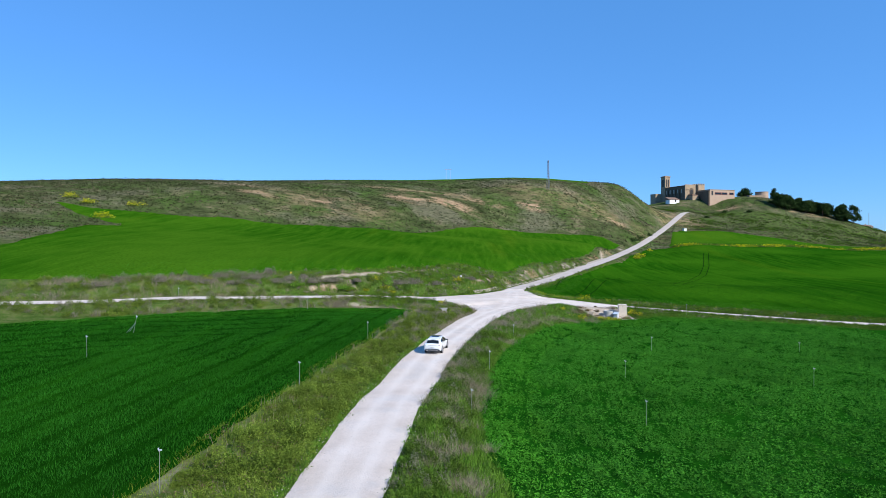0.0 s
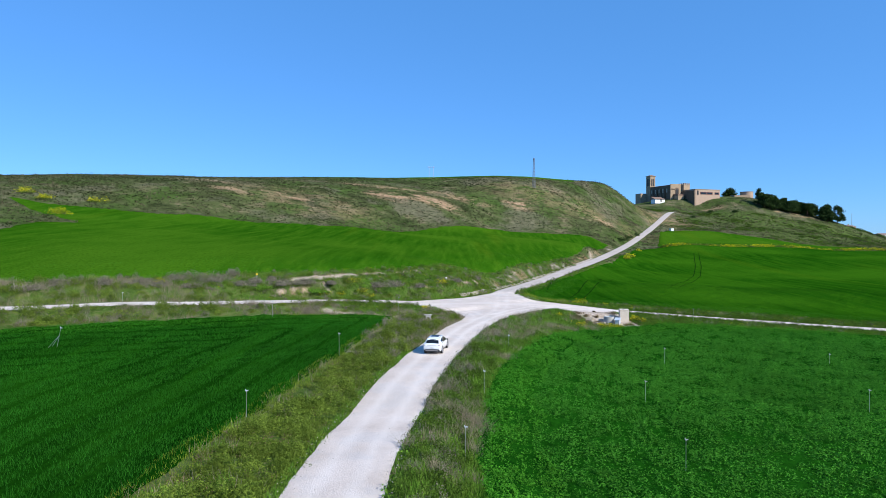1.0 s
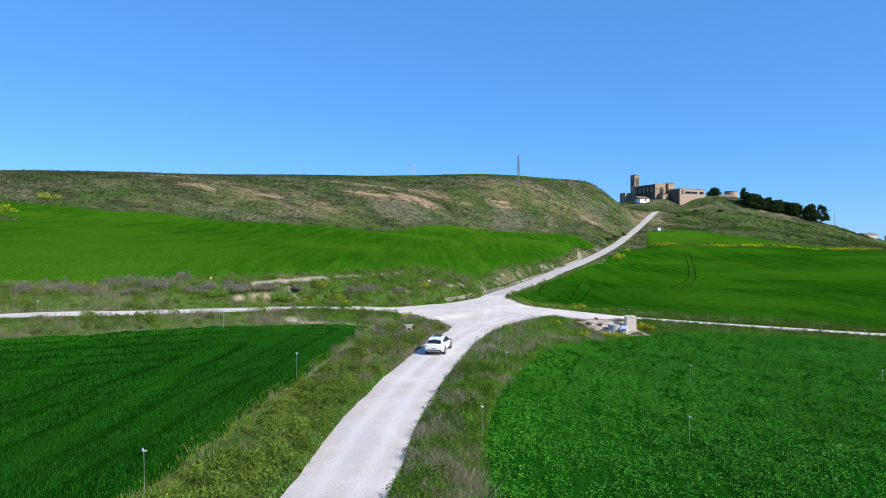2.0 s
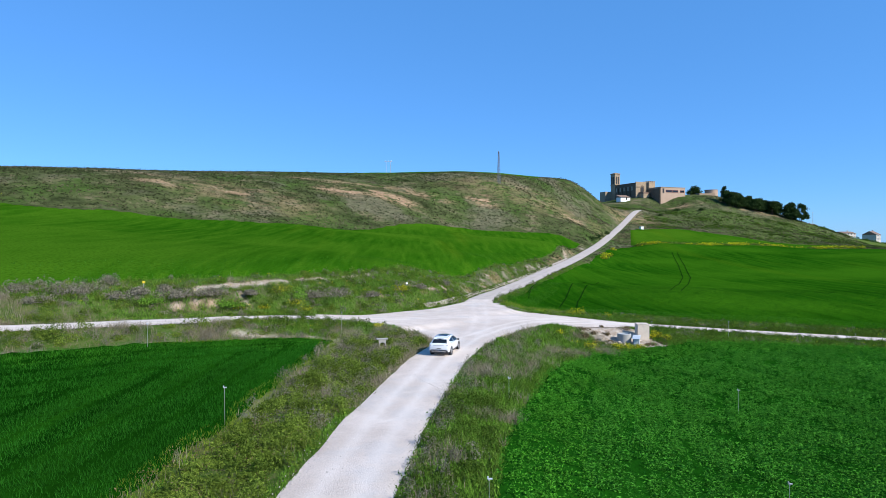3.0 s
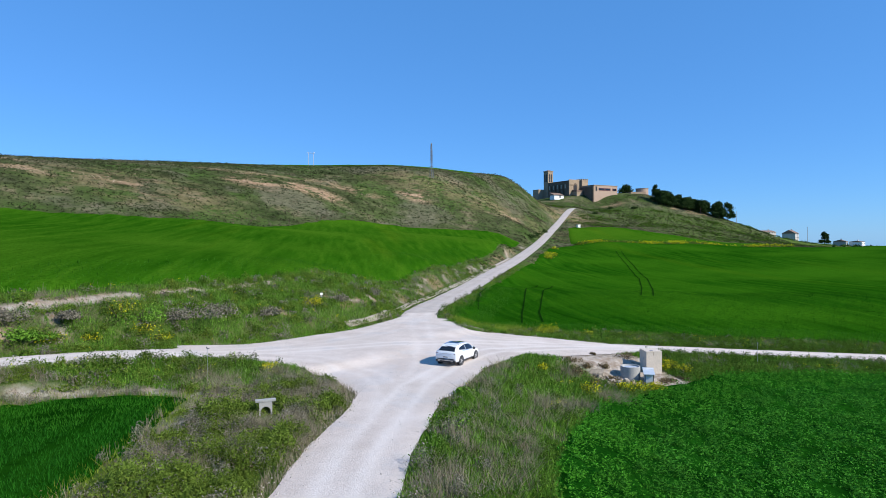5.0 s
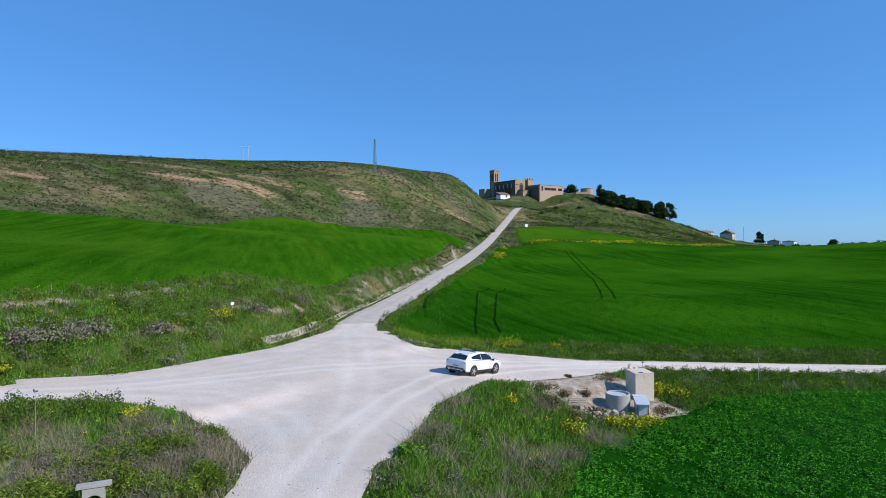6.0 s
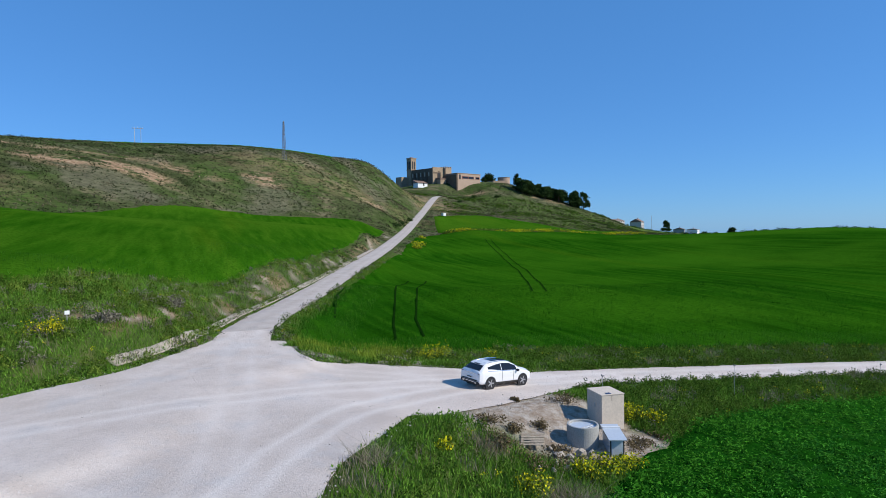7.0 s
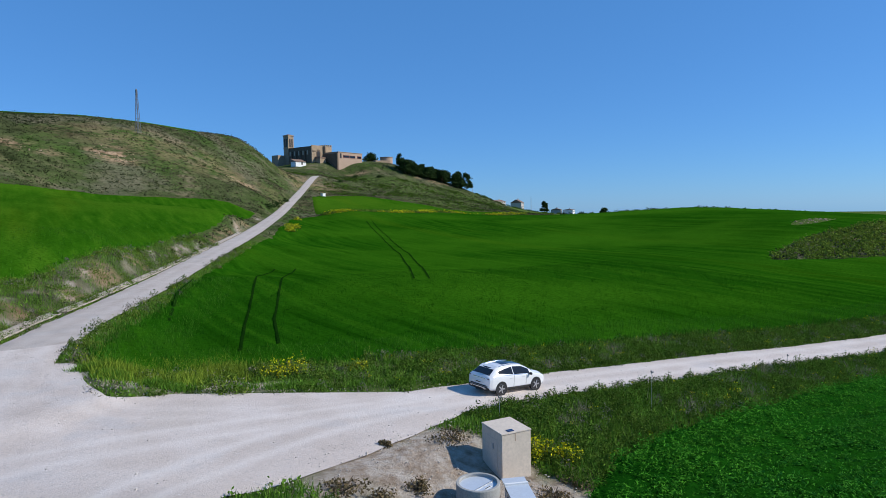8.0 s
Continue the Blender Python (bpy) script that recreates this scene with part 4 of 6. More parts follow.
def build_pallet():
    p = thing("pallet", 24.4, 105.2, height_at(24.4, 105.2) + 0.22, -38, "broken weathered wooden pallet lying on rubble", "pallet")
    p.matrix_basis = pose(24.4, 105.2, height_at(24.4, 105.2) + 0.22, 20, -4, -38)
    for i in range(5):
        part("slat", block(1.15, 0.11, 0.022, 0, -0.38 + 0.19 * i, 0.10, 0.003), WOOD, p)
    for i in range(3):
        part("bearer", block(0.10, 0.86, 0.10, -0.5 + 0.5 * i, 0, 0, 0.004), WOOD, p)


def rock_mesh(seed, size):
    bm = bmesh.new()
    bmesh.ops.create_icosphere(bm, subdivisions=2, radius=size)
    for v in bm.verts:
        k = 1 + 0.35 * noise.noise(v.co * (1.6 / size) + Vector((seed * 7.1, seed * 3.3, 0)))
        v.co = Vector((v.co.x * k * 1.2, v.co.y * k, v.co.z * k * 0.65))
    return bm


def build_rubble():
    spots = [(25.2, 104.1, 0.34), (25.7, 103.9, 0.26), (24.9, 103.7, 0.22), (26.3, 103.95, 0.42), (26.9, 103.9, 0.30), (24.5, 103.3, 0.30), (24.0, 102.8, 0.24), (25.4, 103.4, 0.22),
             (24.8, 102.9, 0.28), (25.9, 103.3, 0.18), (23.5, 103.2, 0.2), (25.1, 104.7, 0.2), (26.0, 104.5, 0.24), (27.3, 103.6, 0.2)]
    for i, (x, y, s) in enumerate(spots):
        r = part("rock", rock_mesh(i, s * 0.72), RUBBLE)
        r.matrix_basis = pose(x, y, height_at(x, y) + s * 0.25, 10 * i, 17 * i, 40 * i)
        tagged(r, "pale broken limestone block lying in rubble", "rock", "rubble by the well")


build_kiosk()
build_well()
build_cabinet()
build_pallet()
build_rubble()


# ---- sprinkler risers in the fields ----
def limb(a, b, r0, r1):
    d = Vector(b) - Vector(a)
    m = Matrix.Translation(a) @ d.to_track_quat("Z", "Y").to_matrix().to_4x4()
    return tube(r0, r1, d.length, sides=7, m=m)


def build_riser(x, y, tall, group, lean=(0, 0), label="thin galvanised sprinkler riser standing in the crop", head=None):
    r = thing("sprinkler_riser", x, y, height_at(x, y) - 0.1, 0, label, "sprinkler", group)
    r.matrix_basis = pose(x, y, height_at(x, y) - 0.1, lean[0], lean[1], 0)
    part("pipe", tube(0.013, 0.011, tall + 0.1, sides=8), GALV, r)
    part("elbow", tube(0.03, 0.03, 0.06, 0, 0, tall + 0.08, 8), GALV, r)
    part("nozzle", joined(block(0.20, 0.06, 0.06, 0.04, 0, tall + 0.13, 0.01), block(0.06, 0.05, 0.11, -0.05, 0, tall + 0.16, 0.008)), head or PALE_METAL, r, "" if head else "pale sprinkler head")
    return r


for x, y, tall in ((-13.9, 29.4, 2.2), (-12.2, 50.1, 2.2), (-9.6, 71.5, 2.2), (-34.8, 56.8, 2.2), (-39.7, 86.6, 1.8), (-21.8, 90.8, 2.2)):
    build_riser(x, y, tall, "risers in the wheat")
tripod = build_riser(-36.7, 68.6, 2.1, "risers in the wheat", (0, 12), "leaning galvanised riser propped by two thin legs")
for s in (-1, 1):
    part("prop", limb((-0.75, 0.35 * s, 0.0), (0, 0, 1.5), 0.012, 0.012), GALV, tripod)
for x, y, tall in ((2.4, 47.2, 2.1), (4.45, 59.8, 1.9), (8.4, 77.0, 1.5), (16.3, 47.5, 2.1), (18.3, 61.0, 1.9), (27.0, 80.2, 2.0), (46.6, 80.6, 1.3), (36.3, 59.4, 2.0)):
    build_riser(x, y, tall, "risers in the leafy crop", head=GALV if x > 10 else None)
for x, y, tall in ((42.2, 108.7, 2.1), (60.3, 110.2, 0.9), (33.1, 110.8, 0.95), (-5.7, 102.6, 2.4)):
    build_riser(x, y, tall, "risers beside the track", label="thin galvanised riser with a dark head on the grassy verge", head=DARK_STEEL)


# ---- culvert, gutter, markers ----
def build_culvert():
    z = height_at(-0.95, 93.0) + 0.36
    c = thing("culvert", -0.95, 93.5, z - 0.3, 8, "grey concrete culvert headwall with a dark pipe mouth", "culvert")
    c.matrix_basis = c.matrix_basis @ Matrix.Scale(0.74, 4)
    wall = bmesh.new()
    arch = [(0.36 * math.cos(a), 0.28 + 0.36 * math.sin(a)) for a in (math.pi * i / 12 for i in range(13))]
    ring = [(-0.48, 0), (-0.48, 1.0), (0.48, 1.0), (0.48, 0), (0.36, 0)] + arch + [(-0.36, 0)]
    f, b = [[wall.verts.new((x, y, zz)) for x, zz in ring] for y in (-0.12, 0.12)]
    wall.faces.new(f)
    wall.faces.new(b[::-1])
    for i in range(len(ring)):
        j = (i + 1) % len(ring)
        wall.faces.new((f[i], b[i], b[j], f[j]))
    bmesh.ops.recalc_face_normals(wall, faces=wall.faces)
    part("headwall", wall, CONCRETE, c)
    part("cap_slab", block(1.5, 0.5, 0.16, 0, 0.08, 1.0, 0.02), CONCRETE, c, "overhanging concrete cap slab")
    part("pipe", tube(0.37, 0.37, 2.0, 0, 0, 0, 24, pose(0, 0.1, 0.28, -90, 0, 0), caps=False), DARK, c)
    part("pipe_end", tube(0.36, 0.36, 0.05, 0, 0, 0, 24, pose(0, 1.4, 0.28, -90, 0, 0)), DARK, c)


build_culvert()


def strip(name, line, half, lift, material, thick=0.0, every=1.2, level=None, dip=0.0):
    """A ribbon along a broken line, laid on the ground."""
    pts = []
    for (ax, ay), (bx, by) in zip(line, line[1:]):
        k = max(1, int(math.hypot(bx - ax, by - ay) / every))
        pts += [(ax + (bx - ax) * i / k, ay + (by - ay) * i / k) for i in range(k)]
    pts.append(line[-1])
    p = np.array(pts)
    d = np.gradient(p, axis=0)
    d /= np.linalg.norm(d, axis=1, keepdims=True)
    n = np.c_[-d[:, 1], d[:, 0]]
    rows = [p - n * half, p - n * half * 0.5, p + n * half * 0.5, p + n * half]
    bm = bmesh.new()
    grid = []
    for j, r in enumerate(rows):
        z = height(r[:, 0], r[:, 1]) if level is None else level(r[:, 0], r[:, 1])
        z = z + lift - (dip if j in (1, 2) else 0)
        grid.append([bm.verts.new((x, y, zz)) for (x, y), zz in zip(r, z)])
    for a, b in zip(grid, grid[1:]):
        for i in range(len(p) - 1):
            bm.faces.new((a[i], b[i], b[i + 1], a[i + 1]))
    bmesh.ops.recalc_face_normals(bm, faces=bm.faces)
    if bm.faces[0].normal.z < 0:
        bmesh.ops.reverse_faces(bm, faces=bm.faces)
    if thick:
        bmesh.ops.solidify(bm, geom=bm.faces[:], thickness=thick)
    return part(name, bm, material, smooth=True)


gutter_stone = plain("weathered_gutter_concrete", (0.46, 0.39, 0.31), 0.95, vary=0.2, scale=0.9, bump=0.5, local=False)


def beside_climb(y0, y1, off):
    """A line along the climbing track, off metres to the uphill side of its middle."""
    c = np.array(ROADS["up"][0])
    y = np.linspace(y0, y1, 8)
    x = np.interp(y, c[:, 1], c[:, 0])
    dx = np.interp(y + 4, c[:, 1], c[:, 0]) - np.interp(y - 4, c[:, 1], c[:, 0])
    n = np.hypot(dx, 8)
    return [(float(a - off * 8 / m), float(b + off * e / m)) for a, b, e, m in zip(x, y, dx, n)]


for line in ([(4.6, 125.0), (7.2, 128.4), (9.2, 131.6), (10.6, 135.2)], beside_climb(135, 149, 3.3), beside_climb(150, 167, 3.2), beside_climb(168, 190, 3.1), beside_climb(191, 240, 3.1)):
    tagged(strip("gutter", line, 0.45, 0.24, gutter_stone, 0.12, 0.9, dip=0.1), "weathered concrete roadside gutter, chipped and silted", "gutter", "gutter lengths")
for line in ([(56.4, 156), (66, 173), (80.2, 200), (96, 236), (112, 276)], [(58.2, 155), (67.8, 172), (82, 199.2), (97.8, 235.2), (113.8, 275.2)], [(26.4, 131.0), (30, 142), (38.4, 165), (46, 180)], [(29.6, 132.2), (33, 143), (41, 163), (49, 179)],
             [(24.5, 146), (27.5, 157), (30.5, 164)]):
    tagged(strip("tyre_track", line, 0.11, 0.50, CROP_TRACK), "dark trampled tyre track through the wheat", "tyre track", "tracks in the wheat", kind="stuff")


def build_marker(x, y, tall, mat, label):
    m = thing("field_marker", x, y, height_at(x, y) - 0.1, 20, label, "marker post", "field markers")
    part("post", block(0.05, 0.05, tall, 0, 0, 0, 0.006), GALV, m)
    part("plate", block(0.30, 0.04, 0.26, 0, -0.045, tall - 0.24, 0.01), mat, m)


build_marker(-29.2, 108.2, 0.9, YELLOW_SIGN, "small yellow marker plate on a post at the field edge")
build_marker(1.8, 127.6, 0.9, WHITE, "small white marker plate on a post on the bank")
box = thing("water_box", 141.7, 380.2, height_at(141.7, 380.2) - 0.2, 20, "small white concrete box at the field corner", "utility box")
part("body", block(2.0, 1.6, 1.9, 0, 0, 0, 0.03), WHITE, box)
part("cap", block(2.2, 1.8, 0.15, 0, 0, 1.9, 0.02), WHITE, box)


# ---- the hilltop ----
def build_mast(x, y, tall):
    m = thing("lattice_mast", x, y, height_at(x, y) - 0.3, 25, "grey steel lattice mast on the hill crest", "mast")
    for a in (45, 135, 225, 315):
        r0, r1 = 0.95, 0.28
        bm = bmesh.new()
        c, s = math.cos(radians(a)), math.sin(radians(a))
        for z0, z1 in ((0, tall * 0.5), (tall * 0.5, tall)):
            ra, rb = r0 + (r1 - r0) * z0 / tall, r0 + (r1 - r0) * z1 / tall
            seg = tube(0.10, 0.085, 1, sides=6)
            for v in seg.verts:
                k = v.co.z
                v.co = Vector((v.co.x + c * (ra + (rb - ra) * k), v.co.y + s * (ra + (rb - ra) * k), z0 + (z1 - z0) * k))
            bm = joined(bm, seg)
        part("leg", bm, DARK_STEEL, m)
    for i in range(9):
        z = tall * i / 9
        r = (0.95 + (0.28 - 0.95) * z / tall) * 1.35
        part("brace", joined(block(r, 0.07, 0.07, 0, -r / 2, z), block(r, 0.07, 0.07, 0, r / 2, z), block(0.07, r, 0.07, r / 2, 0, z), block(0.07, r, 0.07, -r / 2, 0, z)), DARK_STEEL, m)
        part("diagonal", block(0.05, 0.05, tall / 9 * 1.08, 0, -r / 2 * 0.95, z, turn=0), DARK_STEEL, m)
    part("antenna", block(0.5, 0.2, 1.6, 0, 0, tall - 1.2, 0.03), DARK_STEEL, m)


build_mast(52.7, 349.6, 16.5)
hp = thing("power_pole", -5.4, 376.3, height_at(-5.4, 376.3) - 0.3, 0, "twin-leg pale power pole on the crest", "power pole")
for s in (-1, 1):
    part("leg", tube(0.11, 0.09, 7.5, 1.25 * s, 0, 0, 8), GALV, hp)
part("crossbar", block(4.4, 0.2, 0.2, 0, 0, 6.8, 0.02), GALV, hp)
for s in (-1, 0, 1):
    part("insulator", tube(0.1, 0.06, 0.5, 1.8 * s, 0, 7.0, 8), GALV, hp)


def wall_arch(w, h, x, y, z, axis):
    """A dark arched opening, set on a wall face."""
    prof = [(-w / 2, 0), (w / 2, 0)] + [(w / 2 * math.cos(a), h - w / 2 + w / 2 * math.sin(a)) for a in (math.pi * i / 8 for i in range(9))]
    bm = prism(prof, 0.16, "x" if axis == "x" else "y")
    bmesh.ops.translate(bm, vec=(x, y, z), verts=bm.verts)
    return bm


def build_church():
    c = thing("church", 186.0, 500.0, 36.5, 20, "tan stone fortified church with a square bell tower", "church")
    # nave and buttresses carry their shade in the stone's colour
    part("nave", block(11, 28, 18.4, 5.5, 14, 0, 0.1), STONE_SHADED, c)
    part("nave_roof", prism([(-0.4, 18.4), (11.4, 18.4), (5.5, 19.3)], 27.4, "y"), ROOF_TILE, c).location = (0, 14, 0)
    part("facade", block(11.5, 0.6, 19.2, 5.6, -0.25, 0, 0.08), STONE, c, "pale sunlit gable wall")
    for i in range(5):
        part("window", wall_arch(1.3, 3.2, 0, 4 + 4.6 * i, 12.6, "x"), WINDOW_STONE, c)
    for i in range(4):
        part("buttress", block(1.0, 1.2, 15.5, -0.5, 6.3 + 4.6 * i, 0, 0.08), STONE_SHADED, c)
    # flat plates; the recess's shade is painted by their darker colour
    part("front_arch", wall_arch(4.2, 6.6, 6.2, -0.52, 9.8, "y"), STONE_SHADED, c, "blind arch on the gable wall, darkened to look recessed")
    part("front_niche", wall_arch(2.6, 5.0, 6.2, -0.62, 10.0, "y"), DARK, c)
    for i in range(4):
        part("corbel", block(0.5, 0.5, 0.9, 1.0 + 1.0 * i, -0.7, 14.6, 0.04), STONE, c)
    part("porch", block(6, 5, 9.6, 6.0, -3.0, 0, 0.1), STONE, c)
    part("porch_roof", prism([(-3.2, 9.6), (3.2, 9.6), (3.2, 10.2), (-3.2, 11.0)], 5.4, "y"), ROOF_TILE, c).location = (6.0, -3.0, 0)
    tower = part("bell_tower", block(5.3, 5.3, 27.6, 2.0, 26.2, 0, 0.08), STONE, c, "square stone bell tower")
    part("cornice", block(6.0, 6.0, 0.6, 2.0, 26.2, 27.6, 0.08), STONE, tower)
    part("string_course", block(5.6, 5.6, 0.35, 2.0, 26.2, 18.6, 0.05), STONE, tower)
    part("tower_roof", tube(3.9, 0.5, 0.9, 0, 0, 0, 4, pose(2.0, 26.2, 28.2, 0, 0, 45)), ROOF_TILE, tower)
    for dx in (-0.95, 0.95):
        part("belfry_opening", wall_arch(1.15, 6.2, 2.0 + dx, 23.5, 19.4, "y"), DARK, tower)
        part("belfry_opening", wall_arch(1.15, 6.2, -0.7, 26.2 + dx, 19.4, "x"), DARK, tower)
    part("annex", block(6.5, 7, 13.4, -3.6, 31.5, 0, 0.1), STONE, c)
    keep = part("keep", block(6.4, 7.0, 19.0, 14.6, 1.0, 0, 0.1), STONE, c, "square battlemented keep")
    for i in range(4):
        part("merlon", block(0.9, 0.8, 1.0, 11.9 + 1.8 * i, -2.1, 19.0, 0.05), STONE, keep)
        part("merlon", block(0.8, 0.9, 1.0, 11.8, -2.0 + 2.0 * i, 19.0, 0.05), STONE, keep)


def build_hostel():
    h = thing("hostel", 202.2, 490.0, 36.4, 20, "low pinkish stone building with red-framed window strips", "building")
    part("wall", block(25, 14, 14.0, 12.5, 7, 0, 0.08), STONE_PINK, h)
    part("parapet", block(25.5, 14.5, 0.4, 12.5, 7, 14.0, 0.05), STONE, h)
    # hostel's side away from the sun, its shade painted as darker stone
    part("retaining_wall", block(1.2, 19, 13.2, -0.62, 9.5, 0, 0.1), STONE_SHADED, h, "stone curtain wall along the hostel's side, colour darkened for shade")
    for x, w in ((6.0, 6.4), (12.4, 6.0), (19.6, 4.4)):
        f = part("window", block(w, 0.2, 2.0, x + 2, -0.05, 10.2, 0.03), RED_FRAME, h, "red-framed window strip")
        part("pane", block(w - 0.6, 0.08, 1.4, x + 2, -0.17, 10.5), CAR_GLASS, f)
    part("side_opening", block(1.6, 0.2, 3.4, 2.4, -0.05, 9.8, 0.03), DARK, h)


def build_round_tower():
    t = thing("round_tower", 254.0, 512.0, height_at(254, 512) - 1.0, 0, "low ruined round stone tower", "ruin")
    part("drum", tube(5.0, 4.9, 4.8, 0, 0, 0, 32), STONE_PINK, t)
    part("rim", tube(5.15, 5.15, 0.35, 0, 0, 4.8, 32), STONE, t)
    part("terrace", block(13, 5, 2.0, -6.5, -3.5, 0, 0.1), STONE, t)


build_church()
build_hostel()
build_round_tower()
lodge = thing("lodge", 174.6, 496.0, height_at(174.6, 496) - 0.6, 20, "small white-walled lodge with a tiled roof below the church", "house")
part("wall", block(9.5, 5, 3.4, 0, 0, 0, 0.05), WHITE, lodge)
part("roof", prism([(-3.0, 3.4), (3.0, 3.4), (3.0, 5.6), (2.6, 5.6)], 10.0), ROOF_TILE, lodge)
part("door", block(1.2, 0.1, 2.2, 1, -2.5, 1.5), DARK, lodge)


# ---- the village behind the slope ----
def build_house(x, y, turn, w, d, h, wall_mat, label, windows=3, ridge=2.4):
    z = height_at(x, y) - 0.8
    b = thing("house", x, y, z, turn, label, "house", "village houses")
    part("wall", block(w, d, h, 0, 0, 0, 0.05), wall_mat, b)
    part("roof", prism([(-d / 2 - 0.4, h), (d / 2 + 0.4, h), (0, h + ridge)], w + 0.8), ROOF_TILE, b)
    part("chimney", block(0.8, 0.8, 1.6, w * 0.25, 0, h + ridge - 0.7, 0.03), wall_mat, b)
    for i in range(windows):
        for zz in ([1.6, 4.6] if h > 6 else [1.6]):
            win = part("window", block(1.2, 0.12, 1.5, -w / 2 + w * (i + 0.5) / windows, -d / 2 - 0.02, zz + 0.8, 0.02), WHITE, b)
            part("pane", block(0.95, 0.06, 1.25, -w / 2 + w * (i + 0.5) / windows, -d / 2 - 0.09, zz + 0.92), CAR_GLASS, win)


build_house(391, 511, 35, 11, 10, 6.6, HOUSE_WALL, "off-white two-storey house with a brown hipped roof", 3, 3.0)
build_house(375.5, 521.5, 20, 16, 9, 3.6, HOUSE_WALL, "long low white house with a tiled roof", 4, 1.6)
build_house(420.5, 490, 40, 15, 9, 4.2, CONCRETE, "low grey house among trees", 3, 1.4)
build_house(430, 483.5, 30, 9, 9, 4.6, WHITE, "white flat-fronted house at the village edge", 2, 0.8)
build_house(352, 537, 10, 16, 8, 3.6, STONE_PINK, "low house half hidden behind the slope", 3, 1.4)
for x, y, tall, arms in ((400.8, 503.1, 14.0, 3), (357.2, 535, 16.5, 1)):
    p = thing("utility_pole", x, y, height_at(x, y) - 0.4, 40, "tall dark utility pole with cross arms", "utility pole", "village poles")
    part("pole", tube(0.22, 0.14, tall, sides=8), GALV, p)
    for i in range(arms):
        part("cross_arm", block(4.6 - i, 0.16, 0.16, 0, 0, tall - 0.8 - 1.5 * i, 0.02), GALV, p)

# ---- trees and bushes ----


def build_pine(x, y, tall, spread_r, label, leaves=2600):
    z = height_at(x, y) - 0.3
    t = thing("pine_tree", x, y, z, rng.uniform(0, 360), label, "tree", "hilltop pines")
    bits = [limb((0, 0, 0), (0.2, 0, tall * 0.75), 0.32, 0.12)]
    centres = []
    for i in range(24):
        a, k = rng.uniform(0, 6.28), rng.uniform(0.06, 1.0)
        rr = spread_r * (1.08 - 0.75 * k) * rng.uniform(0.5, 1.0)
        tip = (rr * math.cos(a), rr * math.sin(a), tall * (k * 0.82 + 0.12))
        bits.append(limb((0.1, 0, tall * (k * 0.62 + 0.05)), tip, 0.09, 0.03))
        centres.append((*tip, spread_r * rng.uniform(0.34, 0.56)))
    part("trunk", joined(*bits), BARK, t)
    pts = []
    for cx, cy, cz, cr in centres:
        d = rng.normal(size=(leaves // 24, 3))
        d /= np.linalg.norm(d, axis=1, keepdims=True)
        d *= rng.uniform(0.3, 1.05, (len(d), 1)) * cr
        d[:, 2] *= 0.75
        pts.append(d + (cx, cy, cz))
    crown = leaf_cloud("crown", np.concatenate(pts), 0.5, LEAF_PINE)
    crown.parent = t
    tagged(crown, kind="stuff")


for i in range(19):
    k = i / 18
    build_pine(251 + 46 * k + rng.uniform(-2, 2), 484 - 4 * k + rng.uniform(-4, 4), (12.5 - 3.5 * math.sin(k * 3.1)) * rng.uniform(0.85, 1.1), 4.6 * rng.uniform(0.8, 1.15), "dark green pine in a row along the hillside")
build_pine(300, 478, 12, 4.2, "dark green pine with a broad rounded crown")
build_pine(308, 479, 14, 5.2, "tall dark pine with gaps in its crown")
build_pine(241, 514, 6.5, 5.0, "low rounded evergreen beside the stone building")
build_pine(411, 496, 10.5, 3.6, "dark conifer among the village houses")
build_pine(456, 464.5, 6.5, 4.0, "low dark tree at the edge of the wheat")


def build_bush(x, y, r, tall, flowers, label, mat=None, leaves=420, size=0.09):
    b = thing("flowering_bush" if flowers else "shrub", x, y, height_at(x, y) - 0.05, 0, label, "bush", "roadside bushes")
    stems = [limb((0, 0, 0), (r * 0.6 * math.cos(a), r * 0.6 * math.sin(a), tall * 0.7), 0.03, 0.01) for a in (0.4, 1.7, 2.9, 4.1, 5.3)]
    part("stem", joined(*stems), BARK, b)
    n = 5
    lobes = np.c_[rng.normal(size=(n, 2)) * r * 0.4, np.zeros(n)]
    pts = shrub_leaves(lobes, np.full(n, r * 0.62), tall * rng.uniform(0.6, 1.0, n), leaves // n)
    tagged(leaf_cloud("foliage", pts, size, mat or LEAF_OLIVE), kind="stuff").parent = b
    if flowers:
        top = shrub_leaves(lobes, np.full(n, r * 0.68), tall * rng.uniform(0.75, 1.1, n), int(leaves * flowers / n))
        top = top[top[:, 2] > tall * 0.22]
        tagged(leaf_cloud("blossom", top, size * 0.75, FLOWER), kind="stuff").parent = b


for x, y, r, tall, fl in ((-14.6, 113.0, 1.9, 1.9, 0.6), (-11.6, 113.9, 1.0, 0.8, 0.8), (-18.2, 109.6, 0.9, 0.7, 0.7), (-16.2, 110.6, 0.7, 0.6, 0.9), (-12.6, 113.4, 1.2, 1.1, 0.6), (0.9, 125.2, 1.1, 1.0, 1.6), (26.9, 123.8, 1.1, 1.3, 1.0), (32.4, 107.0, 0.8, 1.1, 1.2), (33.0, 106.3, 0.6, 0.8, 0.9), (26.9, 102.8, 0.9, 0.7, 1.2), (25.6, 102.4, 0.8, 0.7, 0.9), (28.2, 102.6, 0.8, 0.6, 1.0),
                          (22.0, 101.6, 0.9, 0.9, 0.9), (-1.7, 103.8, 0.6, 0.6, 0.9), (19.4, 104.4, 0.5, 0.5, 0.8), (31.5, 123.0, 0.6, 0.7, 0.6), (-41, 100.2, 0.9, 0.9, 0.6)):
    build_bush(x, y, r, tall, fl, "yellow-flowering mustard bush on the verge")
